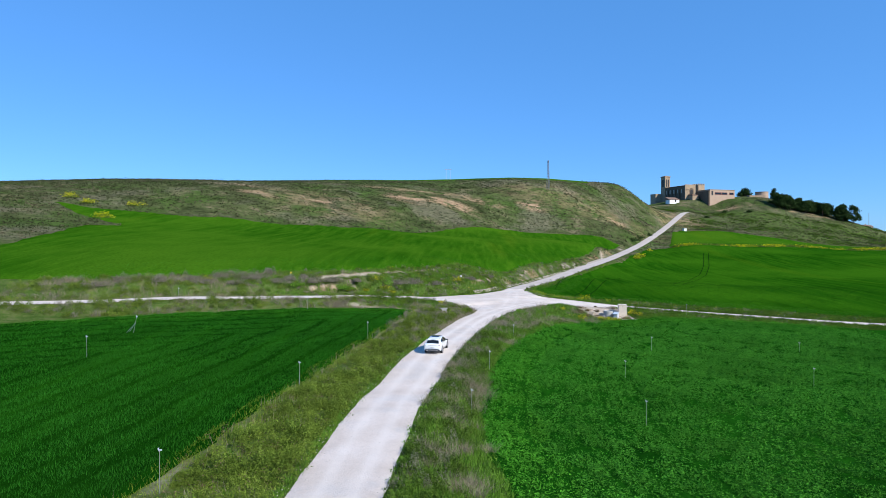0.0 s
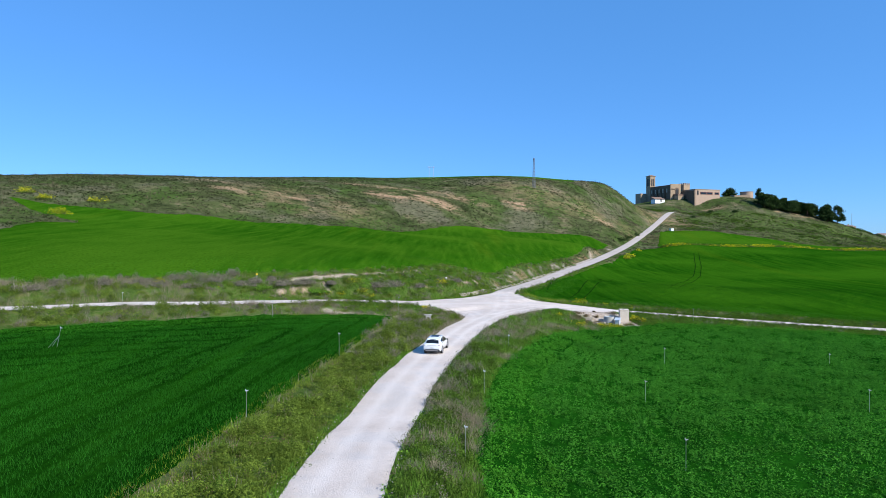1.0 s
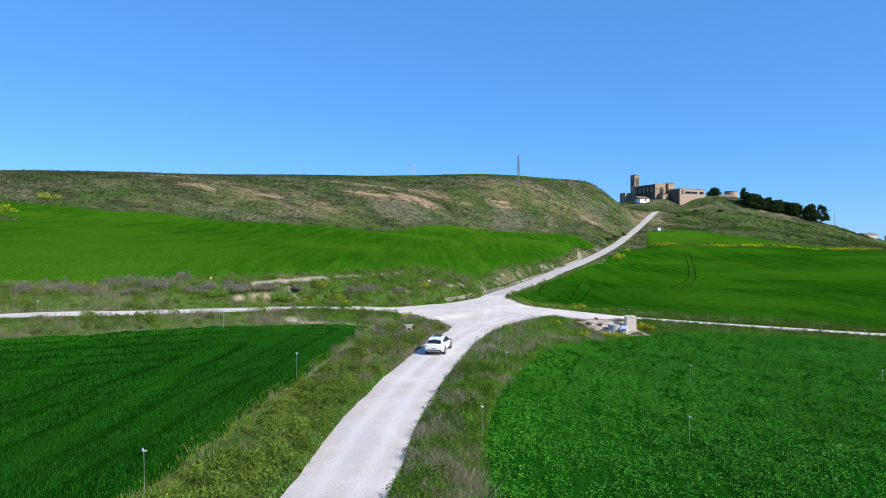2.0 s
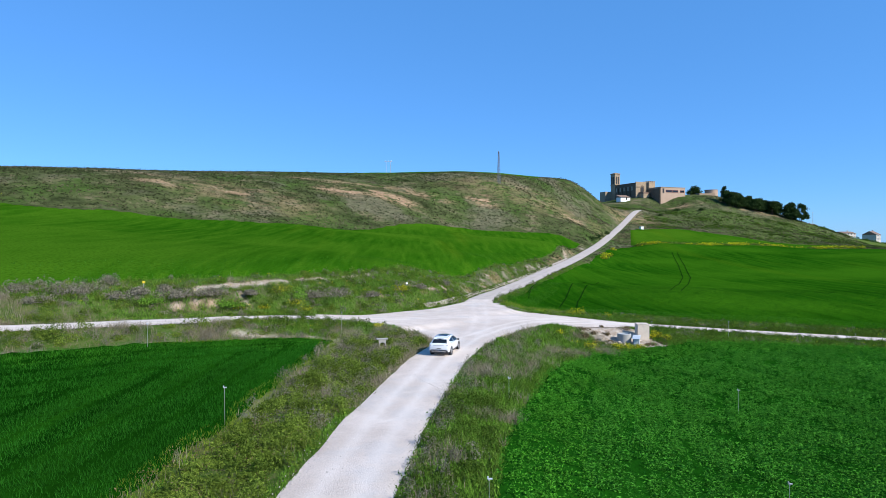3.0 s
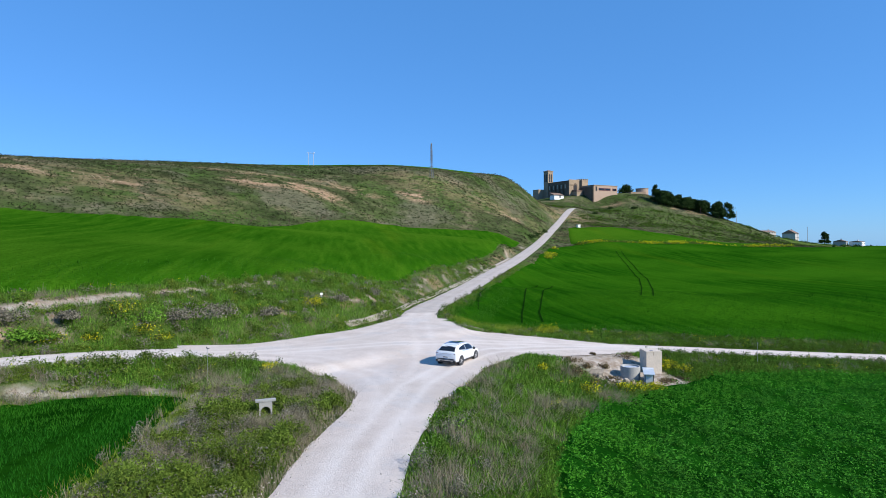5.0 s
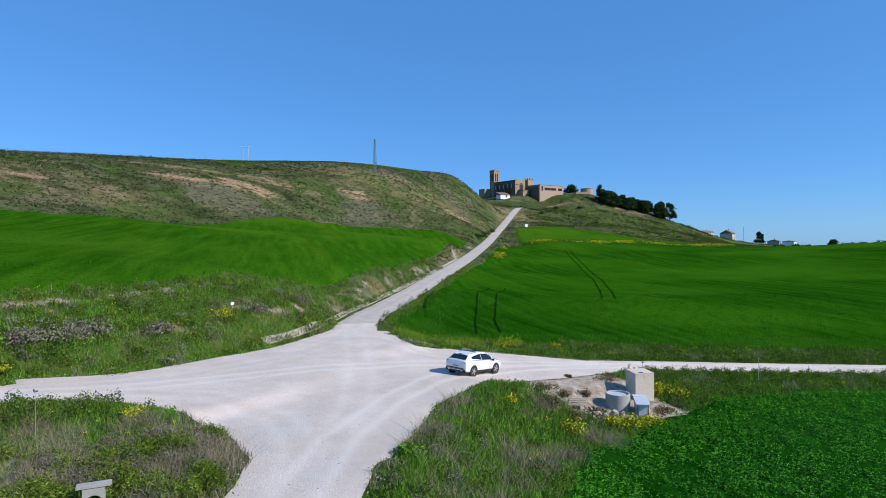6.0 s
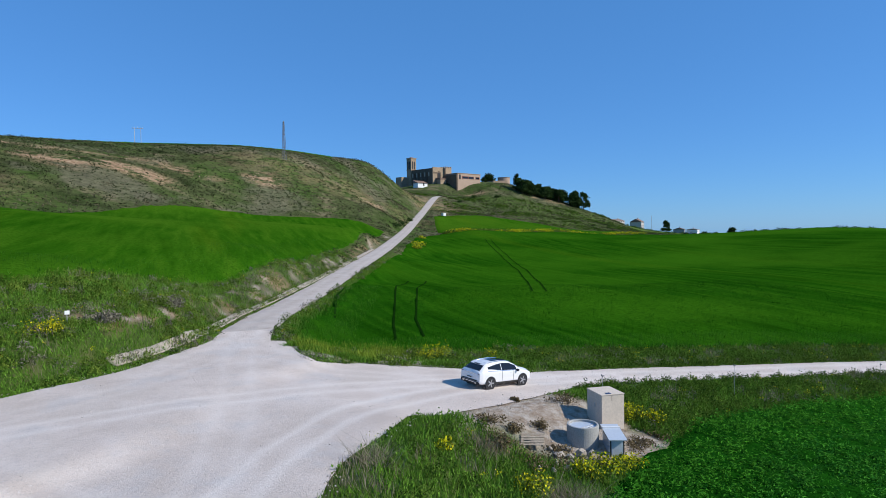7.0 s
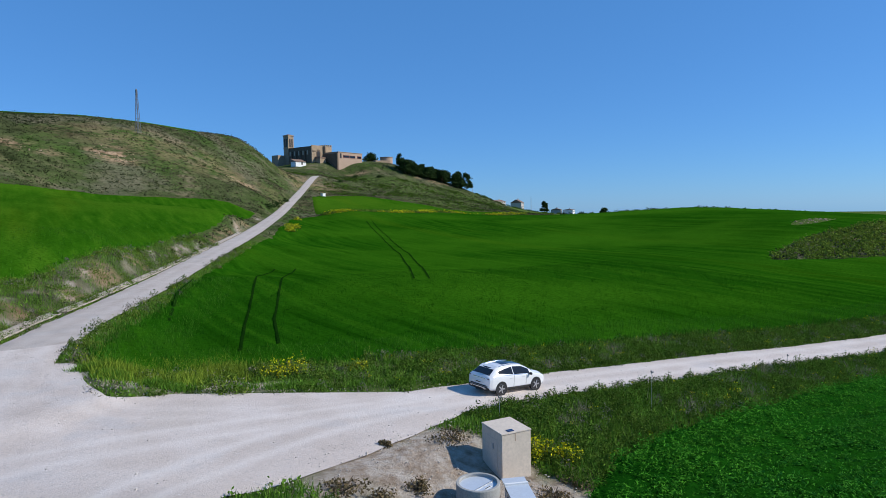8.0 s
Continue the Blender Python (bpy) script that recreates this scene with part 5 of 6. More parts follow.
for x, y, r, tall in ((73, 245.5, 1.8, 1.5), (75.5, 251, 2.0, 1.6), (78.5, 257, 1.8, 1.4), (90, 284, 2.0, 1.4), (-130, 201, 3.5, 2.6), (-122, 197, 3.0, 2.0), (-106, 180, 3.2, 2.4), (-112, 207, 2.6, 2.0)):
    build_bush(x, y, r, tall, 1.3, "yellow-flowering broom at the field edge", leaves=260, size=0.22)
for x, y, r, tall in ((-39.8, 102.0, 2.2, 1.7), (-37.0, 103.4, 2.4, 1.9), (-34.3, 105.0, 1.9, 1.6), (-33.0, 108.2, 1.0, 1.4), (-46.8, 96.5, 1.5, 1.3), (-52.5, 94.2, 1.6, 1.3), (-54.5, 91.6, 1.3, 1.0), (-43.4, 98.2, 1.4, 1.0), (-40.6, 98.4, 1.7, 1.1), (-36.6, 100.4, 1.5, 1.0), (-29, 106.2, 1.5, 1.1), (-25.6, 106.6, 1.7, 1.2), (-23.7, 108.1, 1.6, 1.2), (-21.6, 109.2, 1.5, 1.2), (-26.8, 108.1, 1.1, 1.0), (-30.4, 104.4, 1.6, 1.1), (-11.1, 116.0, 1.6, 1.0), (-9.3, 116.9, 2.1, 1.4), (-7.0, 118.3, 1.8, 1.2), (-3.4, 120.6, 1.7, 1.0), (-17.9, 111.4, 1.1, 0.7), (3.6, 128.8, 1.0, 0.9), (8.5, 137.5, 1.2, 1.0)):
    build_bush(x, y, r, tall, 0, "grey scrub bush on the bank", LEAF_GREY, 1100, 0.09)
for x, y, r, tall in ((-13.2, 113.9, 1.6, 1.7), (-20.5, 108.7, 1.3, 0.8), (-19.2, 109.3, 1.1, 0.7), (-27.5, 104.6, 1.3, 0.7), (9.0, 89.3, 0.8, 0.5), (11.0, 95.6, 0.8, 0.5)):
    build_bush(x, y, r, tall, 0, "leafy green weed bush beside the track", LEAF_GREEN, 800, 0.10)
for x, y, r, tall in ((29.3, 109.4, 0.9, 0.8), (24.0, 106.3, 0.6, 0.5), (22.6, 105.6, 0.8, 0.6), (23.4, 104.2, 0.9, 0.6), (25.6, 106.6, 0.5, 0.5), (31.9, 105.0, 0.7, 0.4), (30.6, 104.6, 0.7, 0.35), (26.2, 109.9, 0.35, 0.3), (22.9, 107.0, 0.9, 0.5), (22.7, 105.3, 0.8, 0.45), (24.6, 103.7, 0.9, 0.5), (25.5, 104.6, 0.7, 0.35), (29.8, 104.0, 0.7, 0.3)):
    build_bush(x, y, r, tall, 0, "dry brown thistle scrub on bare earth", LEAF_BROWN, 420, 0.06)
for x, y, r, tall in ((91.5, 316, 3.0, 2.4), (100, 334, 2.4, 2.0), (112, 352, 2.6, 2.0), (206, 470, 2.4, 2.2), (222, 466, 2.6, 2.4), (180, 440, 2.2, 1.8)):
    build_bush(x, y, r, tall, 0, "dark evergreen scrub bush on the slope", LEAF_PINE, 500, 0.26)

# ---- verges: grass, brambles and dry stalks ----
FIELDS = (FIELD_LEFT, FIELD_RIGHT, FIELD_UPPER_LEFT, FIELD_UPPER_RIGHT)


def scatter(n, x0, x1, y0, y1):
    x, y = rng.uniform(x0, x1, n), rng.uniform(y0, y1, n)
    d = on_road(x, y)
    keep = (d < 0.05) & (d > -30)
    for f in FIELDS:
        keep &= inside(x, y, f) < 0.25
    x, y, d = x[keep], y[keep], d[keep]
    return x, y, d


def ground_points(x, y, sink=0.0):
    return np.c_[x, y, height(x, y) - sink]


def bare(x, y):
    """Bare earth round the well and on the worn corners."""
    return (np.hypot((x - 26.4) / 4.6, (y - 108.0) / 3.3) < 1) | (np.hypot((x - 28.6) / 3.3, (y - 104.4) / 1.9) + wobble(x, y, 0.9, 0.2) < 1) | (np.hypot((x - 25.2) / 1.6, (y - 105.0) / 1.6) < 1) | (np.hypot(x - 30.27, y - 107) < 1.3)


def stuff(ob, label, category):
    return tagged(ob, label, category, kind="stuff")


def track_middle(y):
    return np.interp(y, [5, 30, 47, 60, 72, 87, 97, 107], [-6.3, -5.1, -4, -2.3, 0, 4, 7.5, 12])


def build_verges():
    lots = [scatter(620000, -19, 36, 14, 112), scatter(260000, -66, 12, 78, 140), scatter(170000, 34, 100, 103, 126), scatter(260000, -12, 62, 112, 215)]
    x, y, d = (np.concatenate(c) for c in zip(*lots))
    ok = ~bare(x, y) & (to_line(x, y, [(17.0, 127.2), (17.7, 125.2), (19, 123.4), (22, 122.2), (25.5, 121.2)]) + wobble(x, y, 0.8, 0.35) > rng.uniform(0.5, 1.2, len(x))) & (bank_bare(x, y) + wobble(x, y, 1.7, 0.35) > rng.uniform(0.2, 0.9, len(x)))
    ok &= (to_line(x, y, ROADSIDE_SCAR) > 1.6) | (wobble(x, y, 1.9, 1.0) < rng.uniform(0.1, 0.6, len(x)))
    ok &= to_line(x, y, FIELD_CORNER) + wobble(x, y, 1.3, 0.45) > rng.uniform(0.3, 0.8, len(x))
    ok &= (np.abs(inside(x, y, FIELD_LEFT) + 0.3) + wobble(x, y, 1.6, 0.25) > 0.35) | (x < -9)
    x, y, d = x[ok], y[ok], d[ok]
    left = (x < track_middle(y)) & (y < 101)
    right = (~left) & (y < 107) & (x > -8) & (x < 30)
    bank = (y > 107 + 0.5 * x) & (x < 50) & ~left
    clump = wobble(x, y, 2.3, 1.0) + wobble(x + 40, y, 0.9, 0.6) + rng.normal(size=len(x)) * 0.12
    pick = rng.uniform(0, 1, len(x))
    by_pipe = np.hypot(x + 0.95, y - 92.3) < 1.4
    # brambles on the left-hand bank
    thicket = left & (d < -0.7) & (clump < 0.75 - np.clip((y - 78) / 25, 0, 1)) & ~by_pipe
    off_wheat = -inside(x, y, FIELD_LEFT)
    m = thicket & (pick < 0.017) & (off_wheat > 0.8)
    p = ground_points(x[m], y[m], 0.1)
    n = len(p)
    rise = np.clip(0.8 + wobble(p[:, 0], p[:, 1], 2.2, 0.6) + wobble(p[:, 0] + 7, p[:, 1], 5.0, 0.35), 0.3, 1.6) * np.clip(0.3 + off_wheat[m] * 0.3, 0.4, 1)
    stuff(lumps("bramble", p, rng.uniform(0.4, 1.05, n) * np.clip(0.4 + off_wheat[m] * 0.25, 0.5, 1), rise * rng.uniform(0.7, 1.2, n), 320, 0.085, LEAF_OLIVE), "olive green bramble thicket along the track", "bramble")
    # grey dry bushes beside the track
    m = ((right & (y < 100) & (d < -0.4) & (d > -3.4)) | (left & (y > 70) & (d < -1.0))) & (pick > np.where(left, 0.969, 0.975)) & (pick < 0.9815) & (clump > -0.3) & ~by_pipe
    p = ground_points(x[m], y[m], 0.05)
    n = len(p)
    stuff(lumps("dry_bushes", p, rng.uniform(0.25, 0.7, n), rng.uniform(0.45, 1.15, n), 170, 0.058, LEAF_GREY), "grey leafless dry bushes beside the track", "dry brush")
    # dark leafy shrubs beside the track's near stretch
    m = right & (y < 76) & (d < -0.5) & (d > -4.2) & (pick > 0.983) & (clump < 0.5)
    p = ground_points(x[m], y[m], 0.1)
    n = len(p)
    stuff(lumps("verge_shrubs", p, rng.uniform(0.3, 0.75, n), rng.uniform(0.4, 1.0, n), 200, 0.08, LEAF_DARK), "dark leafy shrubs on the verge", "shrubs")
    # weeds along the edge of the upper wheat and of the leafy crop
    verge = (~left & (y > 112) & (x > 19) & (y < 128)) | (~left & (x > 32) & (y < 112))
    m = verge & (pick < 0.05) & (clump < 0.6)
    p = ground_points(x[m], y[m], 0.06)
    n = len(p)
    stuff(lumps("verge_weeds", p, rng.uniform(0.2, 0.55, n), rng.uniform(0.2, 0.7, n), 60, 0.085, LEAF_DARK), "dense dark green weeds along the verge", "weeds")
    m = verge & (pick > 0.05) & (pick < 0.058) & (clump > 0.1)
    p = ground_points(x[m], y[m], 0.06)
    n = len(p)
    stuff(lumps("dry_weeds", p, rng.uniform(0.25, 0.6, n), rng.uniform(0.3, 0.8, n), 70, 0.06, LEAF_GREY), "grey dry weeds along the verge", "weeds")
    # dry grey stalks
    dry = (right & (d > -2.4) & (clump > 0.35)) | (right & (clump > 0.8)) | (left & ~thicket & (y > 74)) | (left & (d < -0.8) & (clump > 0.45) & (pick > 0.85)) | (~left & ~right & ~bank & (clump > 0.95)) | (bank & (clump > 0.85))
    m = dry & (pick > np.where(right, 0.5, 0.3)) & ~by_pipe
    stuff(blades("dry_grass", ground_points(x[m], y[m]), rng.uniform(0.3, 0.9, m.sum()) * np.clip(0.4 - d[m] * 0.5, 0.45, 1), 0.028, LEAF_DRY, 0.3), "dry grey stalks and last year's grass", "dry grass")
    # brown undergrowth showing through the brambles
    m = thicket & (pick > 0.075) & (pick < 0.086) & (clump > -0.4)
    p = ground_points(x[m], y[m], 0.05)
    leaves = shrub_leaves(p, rng.uniform(0.3, 0.6, len(p)), rng.uniform(0.4, 1.0, len(p)), 26)
    stuff(leaf_cloud("dead_bramble", leaves, 0.06, LEAF_BROWN, quads=False), "brown dead stems among the brambles", "bramble")
    # dead brushwood in clumps
    spots = [(11.6, 85.5), (11.9, 87.9), (12.7, 88.8), (17.7, 96.2), (10.7, 89.0), (12.5, 95.0), (6.1, 80.6), (6.7, 81.9), (10.6, 84.2), (12.5, 87.2), (-3.8, 80.2), (-4.2, 79.0), (-1.9, 91.0), (-1.8, 87.4), (-1.8, 78.7), (-19.9, 96.4), (-18.8, 97.2), (-6.5, 80.7), (0.6, 90.7), (1.5, 93.8)]
    m = ~thicket & ~by_pipe & (pick < np.where(right, np.where(y < 76, 0.0016, 0.0009), 0.0014)) & ((left & (y > 72)) | right | ((y > 84) & (x < -8) & ~bank)) & (clump > -0.3)
    spots = np.concatenate([np.array(spots), np.c_[x[m], y[m]]])
    k = rng.integers(0, len(spots), 260 * len(spots))
    size = rng.uniform(0.22, 0.62, len(spots))
    q = spots[k] + rng.normal(size=(len(k), 2)) * size[k][:, None]
    free = on_road(q[:, 0], q[:, 1]) < -0.1
    q, k = q[free], k[free]
    stuff(blades("dead_brush", ground_points(q[:, 0], q[:, 1]), rng.uniform(0.4, 1.1, len(q)) * (0.45 + size[k]), 0.022, LEAF_DRY, 0.75), "grey-brown dead brushwood in tangled clumps", "dry brush")
    # green grass
    m = ~dry & ~thicket & (pick > 0.10) | (right & (pick > 0.8))
    stuff(blades("grass", ground_points(x[m], y[m]), rng.uniform(0.15, 0.55, m.sum()) * np.clip(0.35 - d[m] * 0.5, 0.4, 1), 0.05, LEAF_GREEN, 0.4), "green verge grass in uneven tufts", "grass")
    # leafy weeds, wide leaves near the ground
    m = ~left & (pick < 0.022) & (clump < 0.5)
    p = ground_points(x[m], y[m])
    leaves = shrub_leaves(p, rng.uniform(0.2, 0.45, len(p)), rng.uniform(0.12, 0.4, len(p)), 10)
    stuff(leaf_cloud("weeds", leaves, 0.075, LEAF_GREEN), "broad-leaved green weeds on the verges", "weeds")
    # low scrub on the bank behind the left-hand track
    for lo, hi, cut, mat, many, label in ((0.0, 0.009, -0.6, LEAF_OLIVE, 120, "low olive-green scrub on the bank"), (0.009, 0.017, -0.2, LEAF_DARK, 130, "dark green bushes on the bank"), (0.017, 0.023, 0.0, LEAF_GREY, 110, "grey dry scrub on the bank")):
        m = bank & (pick > lo) & (pick < hi) & (clump > cut)
        p = ground_points(x[m], y[m], 0.08)
        n = len(p)
        stuff(lumps("bank_scrub", p, rng.uniform(0.25, 0.95, n), rng.uniform(0.25, 0.9, n), many, 0.095, mat), label, "scrub")
    # leafy shrubs along the bend towards the crossing
    m = right & (y > 76) & (d < -0.6) & (pick > 0.983) & (pick < 0.990) & (clump < 0.6)
    p = ground_points(x[m], y[m], 0.1)
    n = len(p)
    stuff(lumps("verge_shrubs", p, rng.uniform(0.25, 0.65, n), rng.uniform(0.3, 0.8, n), 150, 0.075, LEAF_DARK), "low leafy shrubs on the grassy verge", "shrubs")
    # scattered yellow flowers
    m = (pick > 0.9965) & ~left & ((y > 96) | (x > 16)) & (clump > 0.0)
    p = ground_points(x[m], y[m], -0.3)
    leaves = shrub_leaves(p, rng.uniform(0.1, 0.35, len(p)), rng.uniform(0.1, 0.3, len(p)), 9)
    stuff(leaf_cloud("wild_flowers", leaves, 0.04, FLOWER), "scattered yellow wild mustard", "flowers")


build_verges()


# ---- crops ----
def build_crops():
    n = 165000
    x, y = rng.uniform(3, 70, n), rng.uniform(22, 107, n)
    s = inside(x, y, FIELD_RIGHT)
    lush = wobble(x, y, 3.0, 0.6) + wobble(x + 9, y, 0.9, 0.6)
    keep = (s > 0.1) & (wobble(x + 3, y, 1.5, 1.0) + wobble(x, y + 5, 5.0, 0.35) > rng.uniform(-0.75, -0.45, n)) & (lush > rng.uniform(-1.3, 0.1, n)) & ((np.mod(s + wobble(x, y, 6, 0.35), 3.4) > 0.5) | (s > 16) | (rng.uniform(0, 1, n) < 0.35)) & (rng.uniform(0, 1, n) < np.clip(1.7 - x / 60, 0.3, 1))
    x, y, lush = x[keep], y[keep], lush[keep]
    p = ground_points(x, y, -0.05)
    leaves = shrub_leaves(p, rng.uniform(0.12, 0.26, len(p)), 0.40 + 0.20 * np.clip(lush, -1.2, 1.5) + rng.uniform(0, 0.2, len(p)), 8)
    rim = np.repeat(inside(x, y, FIELD_RIGHT) + wobble(x, y, 4.0, 1.2) < 4.2, len(leaves) // len(x))
    stuff(leaf_cloud("crop_plants", leaves[~rim], 0.088, LEAF_CROP, 0.5, quads=False), "lush leafy green crop plants", "crop plants")
    stuff(leaf_cloud("crop_plants", leaves[rim], 0.088, LEAF_RIM, 0.5, quads=False), "paler green crop plants along the field's edge", "crop plants")
    n = 460000
    x, y = rng.uniform(-62, -5, n), rng.uniform(24, 101, n)
    s = inside(x, y, FIELD_LEFT)
    keep = (s > 0.0) & ((np.mod(s + wobble(x, y, 8, 0.25), 3.1) > 0.75) | (rng.uniform(0, 1, n) < 0.22)) & (rng.uniform(0, 1, n) < np.clip(1.5 + x / 60, 0.35, 1))
    x, y = x[keep], y[keep]
    pale = to_line(x, y, [(-60, 68.5), (-32, 86.2), (-20.5, 94.2), (-9.5, 100.2)]) + wobble(x, y, 6, 2.0) + rng.normal(size=len(x)) < 4.0
    for b, mat, label in ((~pale, LEAF_WHEAT, "dark green wheat blades"), (pale, LEAF_PALE, "paler green wheat blades along the far edge")):
        stuff(blades("wheat_plants", ground_points(x[b], y[b], -0.12), rng.uniform(0.2, 0.40, b.sum()), 0.032, mat, 0.35), label, "wheat")
    b = (inside(x, y, FIELD_LEFT) + wobble(x, y, 5.0, 0.3) < 0.9) & (x > -22)
    stuff(blades("field_edge_grass", ground_points(x[b], y[b], -0.1), rng.uniform(0.2, 0.36, b.sum()), 0.028, LEAF_YELLOW, 0.4), "yellowing wheat along the field's edge", "wheat")
    n = 70000
    x, y = rng.uniform(-20, -5, n), rng.uniform(18, 101, n)
    s = inside(x, y, FIELD_LEFT) + wobble(x, y, 3.0, 0.25)
    keep = (s > -1.1) & (s < 0.25)
    x, y = x[keep], y[keep]
    stuff(blades("field_edge_grass", ground_points(x, y), rng.uniform(0.12, 0.32, len(x)), 0.03, LEAF_YELLOW, 0.45), "yellowing grass in the strip beside the wheat", "grass")
    n = 130000
    x, y = rng.uniform(16, 110, n), rng.uniform(110, 165, n)
    s = upper_right(x, y)
    keep = (s > -0.2) & (rng.uniform(0, 1, n) < np.clip(1.35 - s / 28, 0.12, 1))
    x, y, s = x[keep], y[keep], s[keep]
    b = s < 5
    stuff(blades("wheat_plants", ground_points(x[b], y[b], -0.2), rng.uniform(0.3, 0.6, b.sum()), 0.07, LEAF_BRIGHT, 0.35), "bright wheat along the field edge", "wheat")
    b = ~b
    stuff(blades("wheat_plants", ground_points(x[b], y[b], -0.25), rng.uniform(0.2, 0.36, b.sum()), 0.08, LEAF_DEEP, 0.35), "deep green wheat blades", "wheat")
    n = 9000
    x, y = rng.normal(21.5, 2.6, n), rng.normal(126.6, 1.7, n)
    keep = (on_road(x, y) < -0.3) & (wobble(x, y, 1.3, 1.0) > -0.35)
    x, y = x[keep], y[keep]
    stuff(blades("corner_grass", ground_points(x, y), rng.uniform(0.3, 0.75, len(x)), 0.06, LEAF_YELLOW, 0.4), "yellow-green tall grass at the field's corner", "grass")
    q = rng.uniform(0, 1, 26)
    tx, ty = np.interp(q, [0, 0.3, 0.6, 1], [16.9, 18.6, 22, 33]), np.interp(q, [0, 0.3, 0.6, 1], [127.2, 123.2, 121.5, 118.4])
    k = rng.integers(0, 26, 9000)
    x, y = tx[k] + rng.normal(size=9000) * 0.38, ty[k] + rng.normal(size=9000) * 0.22
    stuff(blades("margin_tufts", ground_points(x, y), rng.uniform(0.12, 0.42, 9000), 0.045, LEAF_GREEN, 0.5), "grass tufts straggling over the gravel margin", "grass")
    n = 60000
    x, y = rng.uniform(-62, 60, n), rng.uniform(92, 235, n)
    s = inside(x, y, FIELD_UPPER_LEFT)
    keep = (s > -0.2) & (s < 9)
    x, y = x[keep], y[keep]
    stuff(blades("wheat_plants", ground_points(x, y, -0.2), rng.uniform(0.25, 0.5, len(x)), 0.09, LEAF_BRIGHT, 0.35), "bright wheat along the bank's top", "wheat")


build_crops()


# ---- hillsides ----
def build_hillside():
    n = 230000
    x, y = rng.uniform(-215, 345, n), rng.uniform(130, 515, n)
    keep = (y - 0.25 * x > 195) | (x < -85) | (inside(x, y, HUMMOCK) > 0)
    keep &= on_road(x, y) < -1.5
    for f in (FIELD_UPPER_LEFT, FIELD_UPPER_RIGHT, FIELD_STRIP, FIELD_PLATEAU):
        keep &= (inside(x, y, f) < -0.5) | ((f is FIELD_UPPER_RIGHT) & (inside(x, y, HUMMOCK) > 0))
    thick = wobble(x, y, 16, 1.0) + wobble(x, y, 5, 0.6)
    keep &= (thick > rng.uniform(-1.7, 1.2, n)) & (y < 430 + 0.3 * x)
    bald = np.zeros(n)
    for cx, cy, rx, ry, k in SCARS:
        bald = np.maximum(bald, k * (1 - smooth(np.hypot((x - cx) / rx, (y - cy) / ry), 0.4, 1.1)))
    keep &= rng.uniform(0, 1, n) > bald * 0.8
    x, y = x[keep], y[keep]
    p = ground_points(x, y, 0.1)
    dry = wobble(x + 30, y, 22, 0.7) + wobble(x, y, 6, 0.5) + rng.normal(size=len(x)) * 0.4 + 0.45 * smooth(x, 10, 70) > 0.5
    for q, mat, label in ((~dry, LEAF_SCRUB, "grey-green scrub dotted over dry hillsides"), (dry, LEAF_HEATH, "pale dry tufts on the hillsides")):
        r = rng.uniform(0.25, 1.0, q.sum()) ** 1.6 + 0.15
        leaves = shrub_leaves(p[q], r, r * rng.uniform(0.6, 1.0, q.sum()), 6)
        own = np.repeat(np.clip(rng.uniform(0, 1, q.sum()) ** 1.5, 0, 1), 6)
        stuff(leaf_cloud("hill_scrub", leaves, 0.34, mat, quads=False, tint=own), label, "scrub")
    # greener bushes on the slope below the church
    n = 5200
    x, y = rng.uniform(150, 372, n), rng.uniform(365, 475, n)
    keep = (on_road(x, y) < -3) & (wobble(x, y, 13, 1.0) + wobble(x, y, 4, 0.4) > rng.uniform(-0.1, 0.5, n)) & (y < 470 - 0.03 * x)
    for f in (FIELD_UPPER_RIGHT, FIELD_STRIP):
        keep &= inside(x, y, f) < -1.5
    x, y = x[keep], y[keep]
    p = ground_points(x, y, 0.2)
    r = rng.uniform(0.5, 1.8, len(x))
    stuff(lumps("slope_bushes", p, r, r * rng.uniform(0.6, 0.95, len(x)), 46, 0.36, LEAF_DARK), "green bushes crowding the lower slope", "scrub")
    x, y = [], []
    for k in range(900):
        t = rng.uniform(0, 1)
        line = [(108, 303.5), (117, 303), (138, 300.5), (180, 329), (227, 357), (262, 359)]
        i = min(4, int(t * 5))
        f = t * 5 - i
        x.append(line[i][0] + (line[i + 1][0] - line[i][0]) * f + rng.normal() * 0.8)
        y.append(line[i][1] + (line[i + 1][1] - line[i][1]) * f + rng.normal() * 0.8)
    x, y = np.array(x), np.array(y)
    p = ground_points(x, y)
    leaves = shrub_leaves(p, rng.uniform(0.5, 1.3, len(p)), rng.uniform(0.5, 1.5, len(p)), 16)
    stuff(leaf_cloud("hedge_scrub", leaves, 0.28, LEAF_OLIVE), "olive hedge strip between the fields", "hedge")
    q = wobble(x, y, 9, 1) > -0.2
    leaves = shrub_leaves(p[q], rng.uniform(0.5, 1.3, q.sum()), rng.uniform(0.8, 1.7, q.sum()), 12)
    stuff(leaf_cloud("hedge_flowers", leaves, 0.26, FLOWER), "yellow flowers along the hedge strip", "flowers")
    x, y = rng.uniform(130, 240, 4000), rng.uniform(110, 160, 4000)
    q = inside(x, y, HUMMOCK) > 0.5
    x, y = x[q], y[q]
    p = ground_points(x, y)
    leaves = shrub_leaves(p, rng.uniform(0.6, 1.4, len(p)), rng.uniform(0.5, 1.5, len(p)), 14)
    stuff(leaf_cloud("hummock_scrub", leaves, 0.26, LEAF_OLIVE), "dense olive-green scrub on a rocky hummock", "scrub")
    # bushes before the village
    n = 95
    x = rng.uniform(318, 446, n)
    y = np.interp(x, [318, 360, 392, 420, 446], [474, 494, 492, 474, 462]) + rng.normal(size=n) * 3
    r = rng.uniform(1.0, 2.6, n)
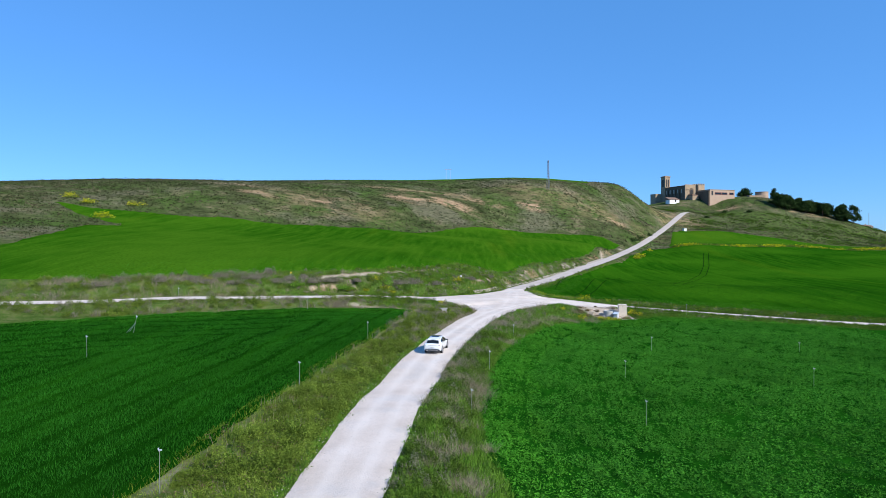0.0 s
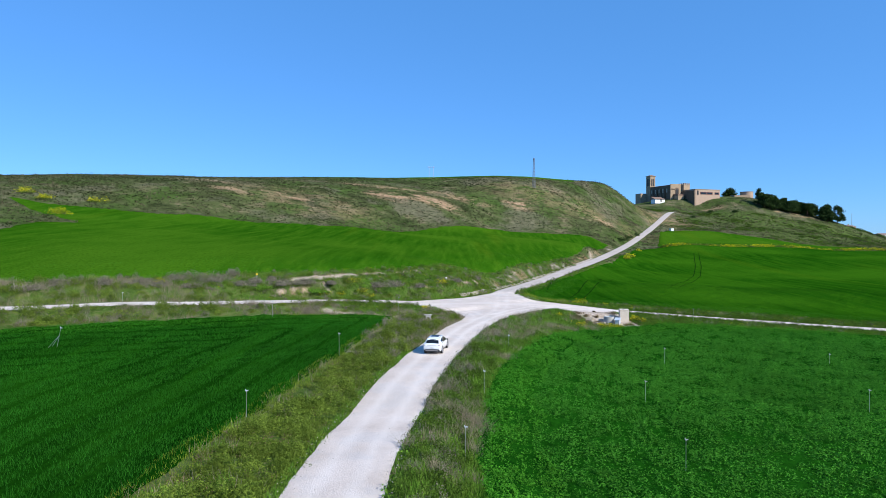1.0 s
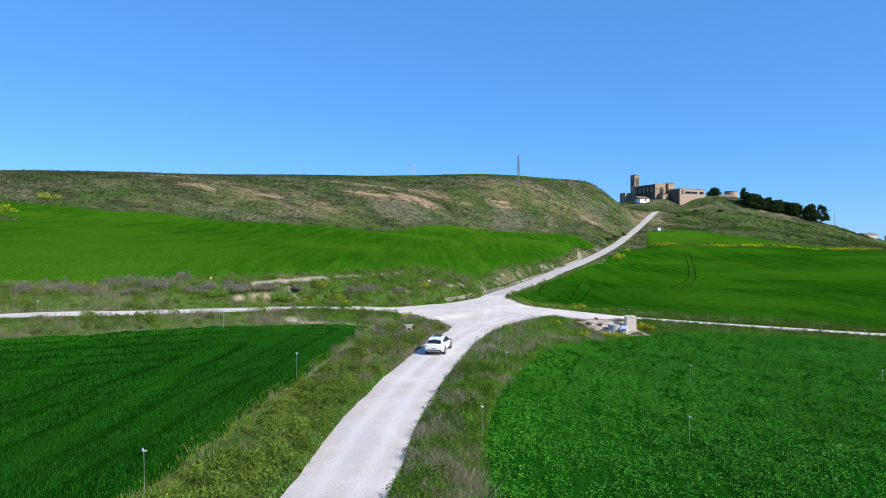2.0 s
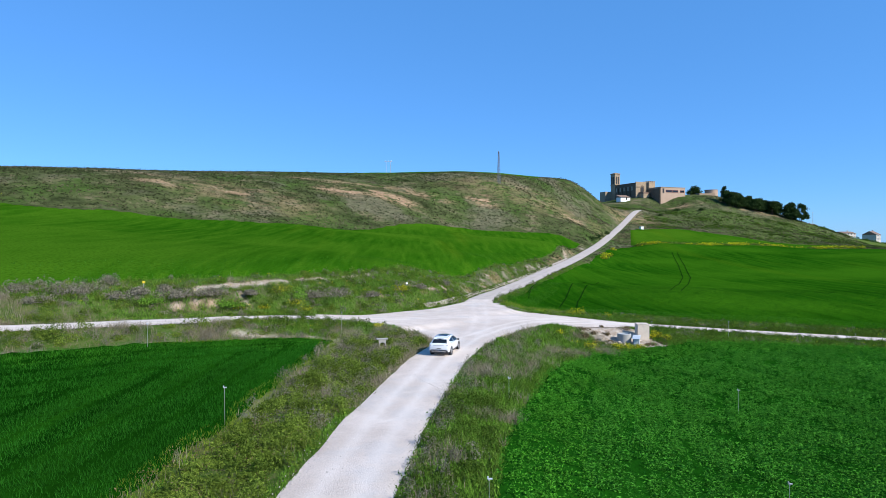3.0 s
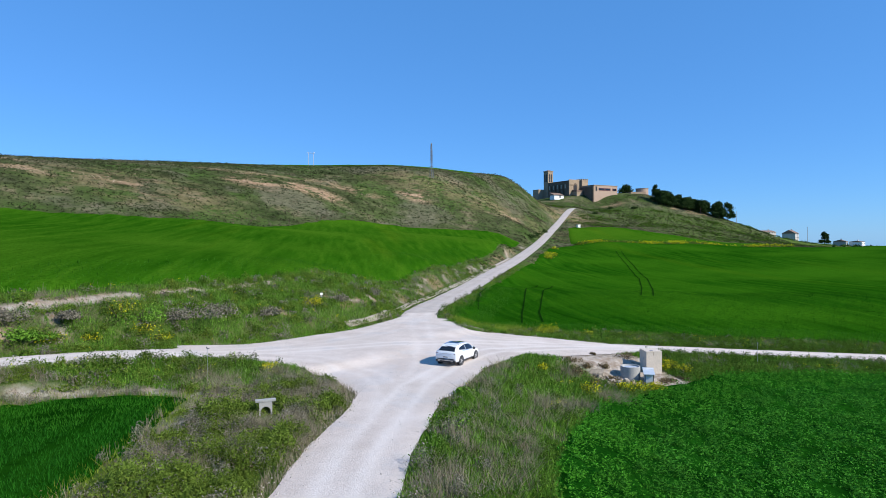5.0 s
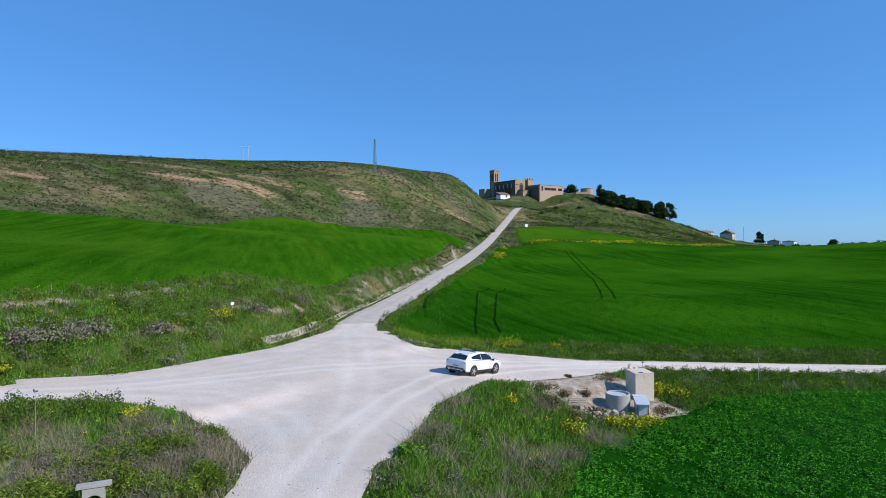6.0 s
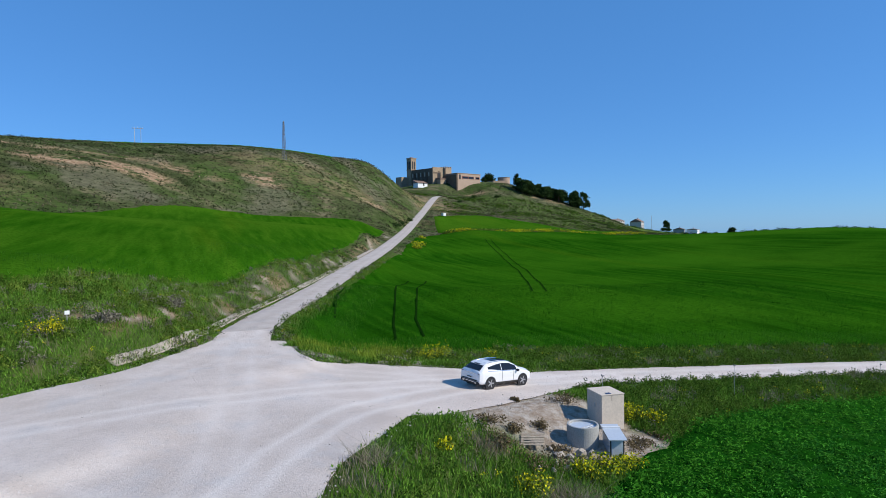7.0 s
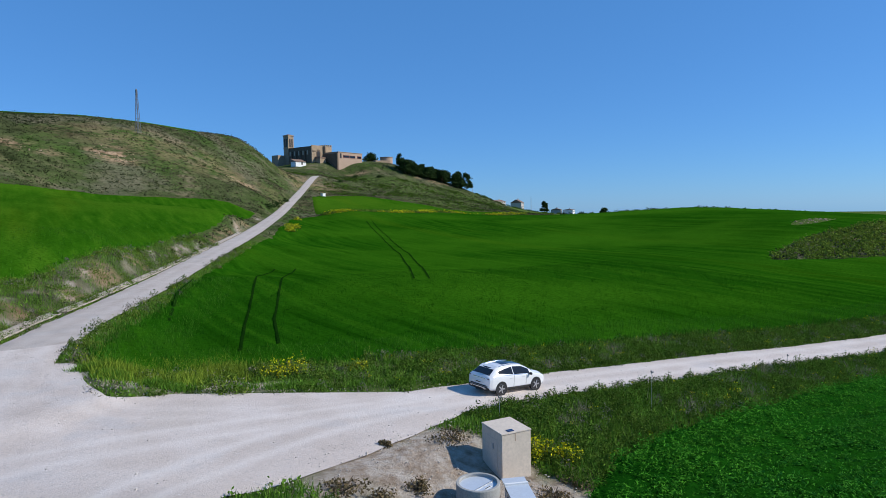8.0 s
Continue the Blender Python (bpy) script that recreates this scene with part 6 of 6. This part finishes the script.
    stuff(lumps("village_bushes", ground_points(x, y, 0.3), r, r * rng.uniform(0.6, 0.9, n), 90, 0.42, LEAF_DARK), "green bushes crowding the village edge", "scrub")
    # skyline bushes of the far field
    x = rng.uniform(230, 330, 90)
    y = 262 + (x - 272) * -0.8 + rng.normal(size=90) * 3
    p = ground_points(x, y)
    leaves = shrub_leaves(p, rng.uniform(0.8, 2.2, 90), rng.uniform(0.5, 1.6, 90), 26)
    stuff(leaf_cloud("skyline_scrub", leaves, 0.4, LEAF_PINE), "dark scrub on the far field's skyline", "scrub")


build_hillside()


def build_stones():
    """Loose pale stones in the scars and along the roads' edges."""
    base = np.array([(1, 0, 0), (-1, 0, 0), (0, 1, 0), (0, -1, 0), (0, 0, 0.7), (0, 0, -0.7)], float)
    tri = np.array([(0, 2, 4), (2, 1, 4), (1, 3, 4), (3, 0, 4), (2, 0, 5), (1, 2, 5), (3, 1, 5), (0, 3, 5)])

    def lot(name, p, size, label, mat=RUBBLE):
        n = len(p)
        v = base[None] * (size[:, None, None] * rng.uniform(0.6, 1.3, (n, 6, 1)))
        a = rng.uniform(0, 6.28, n)
        c, s = np.cos(a)[:, None], np.sin(a)[:, None]
        v = np.stack((v[..., 0] * c - v[..., 1] * s, v[..., 0] * s + v[..., 1] * c, v[..., 2]), -1) + p[:, None]
        f = (tri[None] + 6 * np.arange(n)[:, None, None]).reshape(-1, 3)
        stuff(raw_mesh(name, v.reshape(-1, 3), f, mat), label, "stones")

    xs, ys = [], []
    for cx, cy, rx, ry, k in SCARS:
        m = int(95 * k)
        xs.append(rng.normal(cx, rx * 0.45, m))
        ys.append(rng.normal(cy, ry * 0.45, m))
    x, y = np.concatenate(xs), np.concatenate(ys)
    lot("scar_rocks", ground_points(x, y), rng.uniform(0.12, 0.5, len(x)) * (rng.uniform(0, 1, len(x)) ** 0.5), "tan rocks strewn over the scars", SCAR_ROCK)
    n = 120000
    x, y = rng.uniform(-40, 75, n), rng.uniform(20, 150, n)
    d = on_road(x, y)
    keep = ((d > -0.7) & (d < 0.5) & (rng.uniform(0, 1, n) < 0.8)) | (bare(x, y) & (rng.uniform(0, 1, n) < 0.5)) | ((d > 0.3) & (rng.uniform(0, 1, n) < 0.06))
    x, y = x[keep], y[keep]
    lot("loose_gravel", ground_points(x, y, -0.05), rng.uniform(0.015, 0.06, len(x)) , "loose pale gravel along the tracks", LOOSE_STONE)


build_stones()


motions()
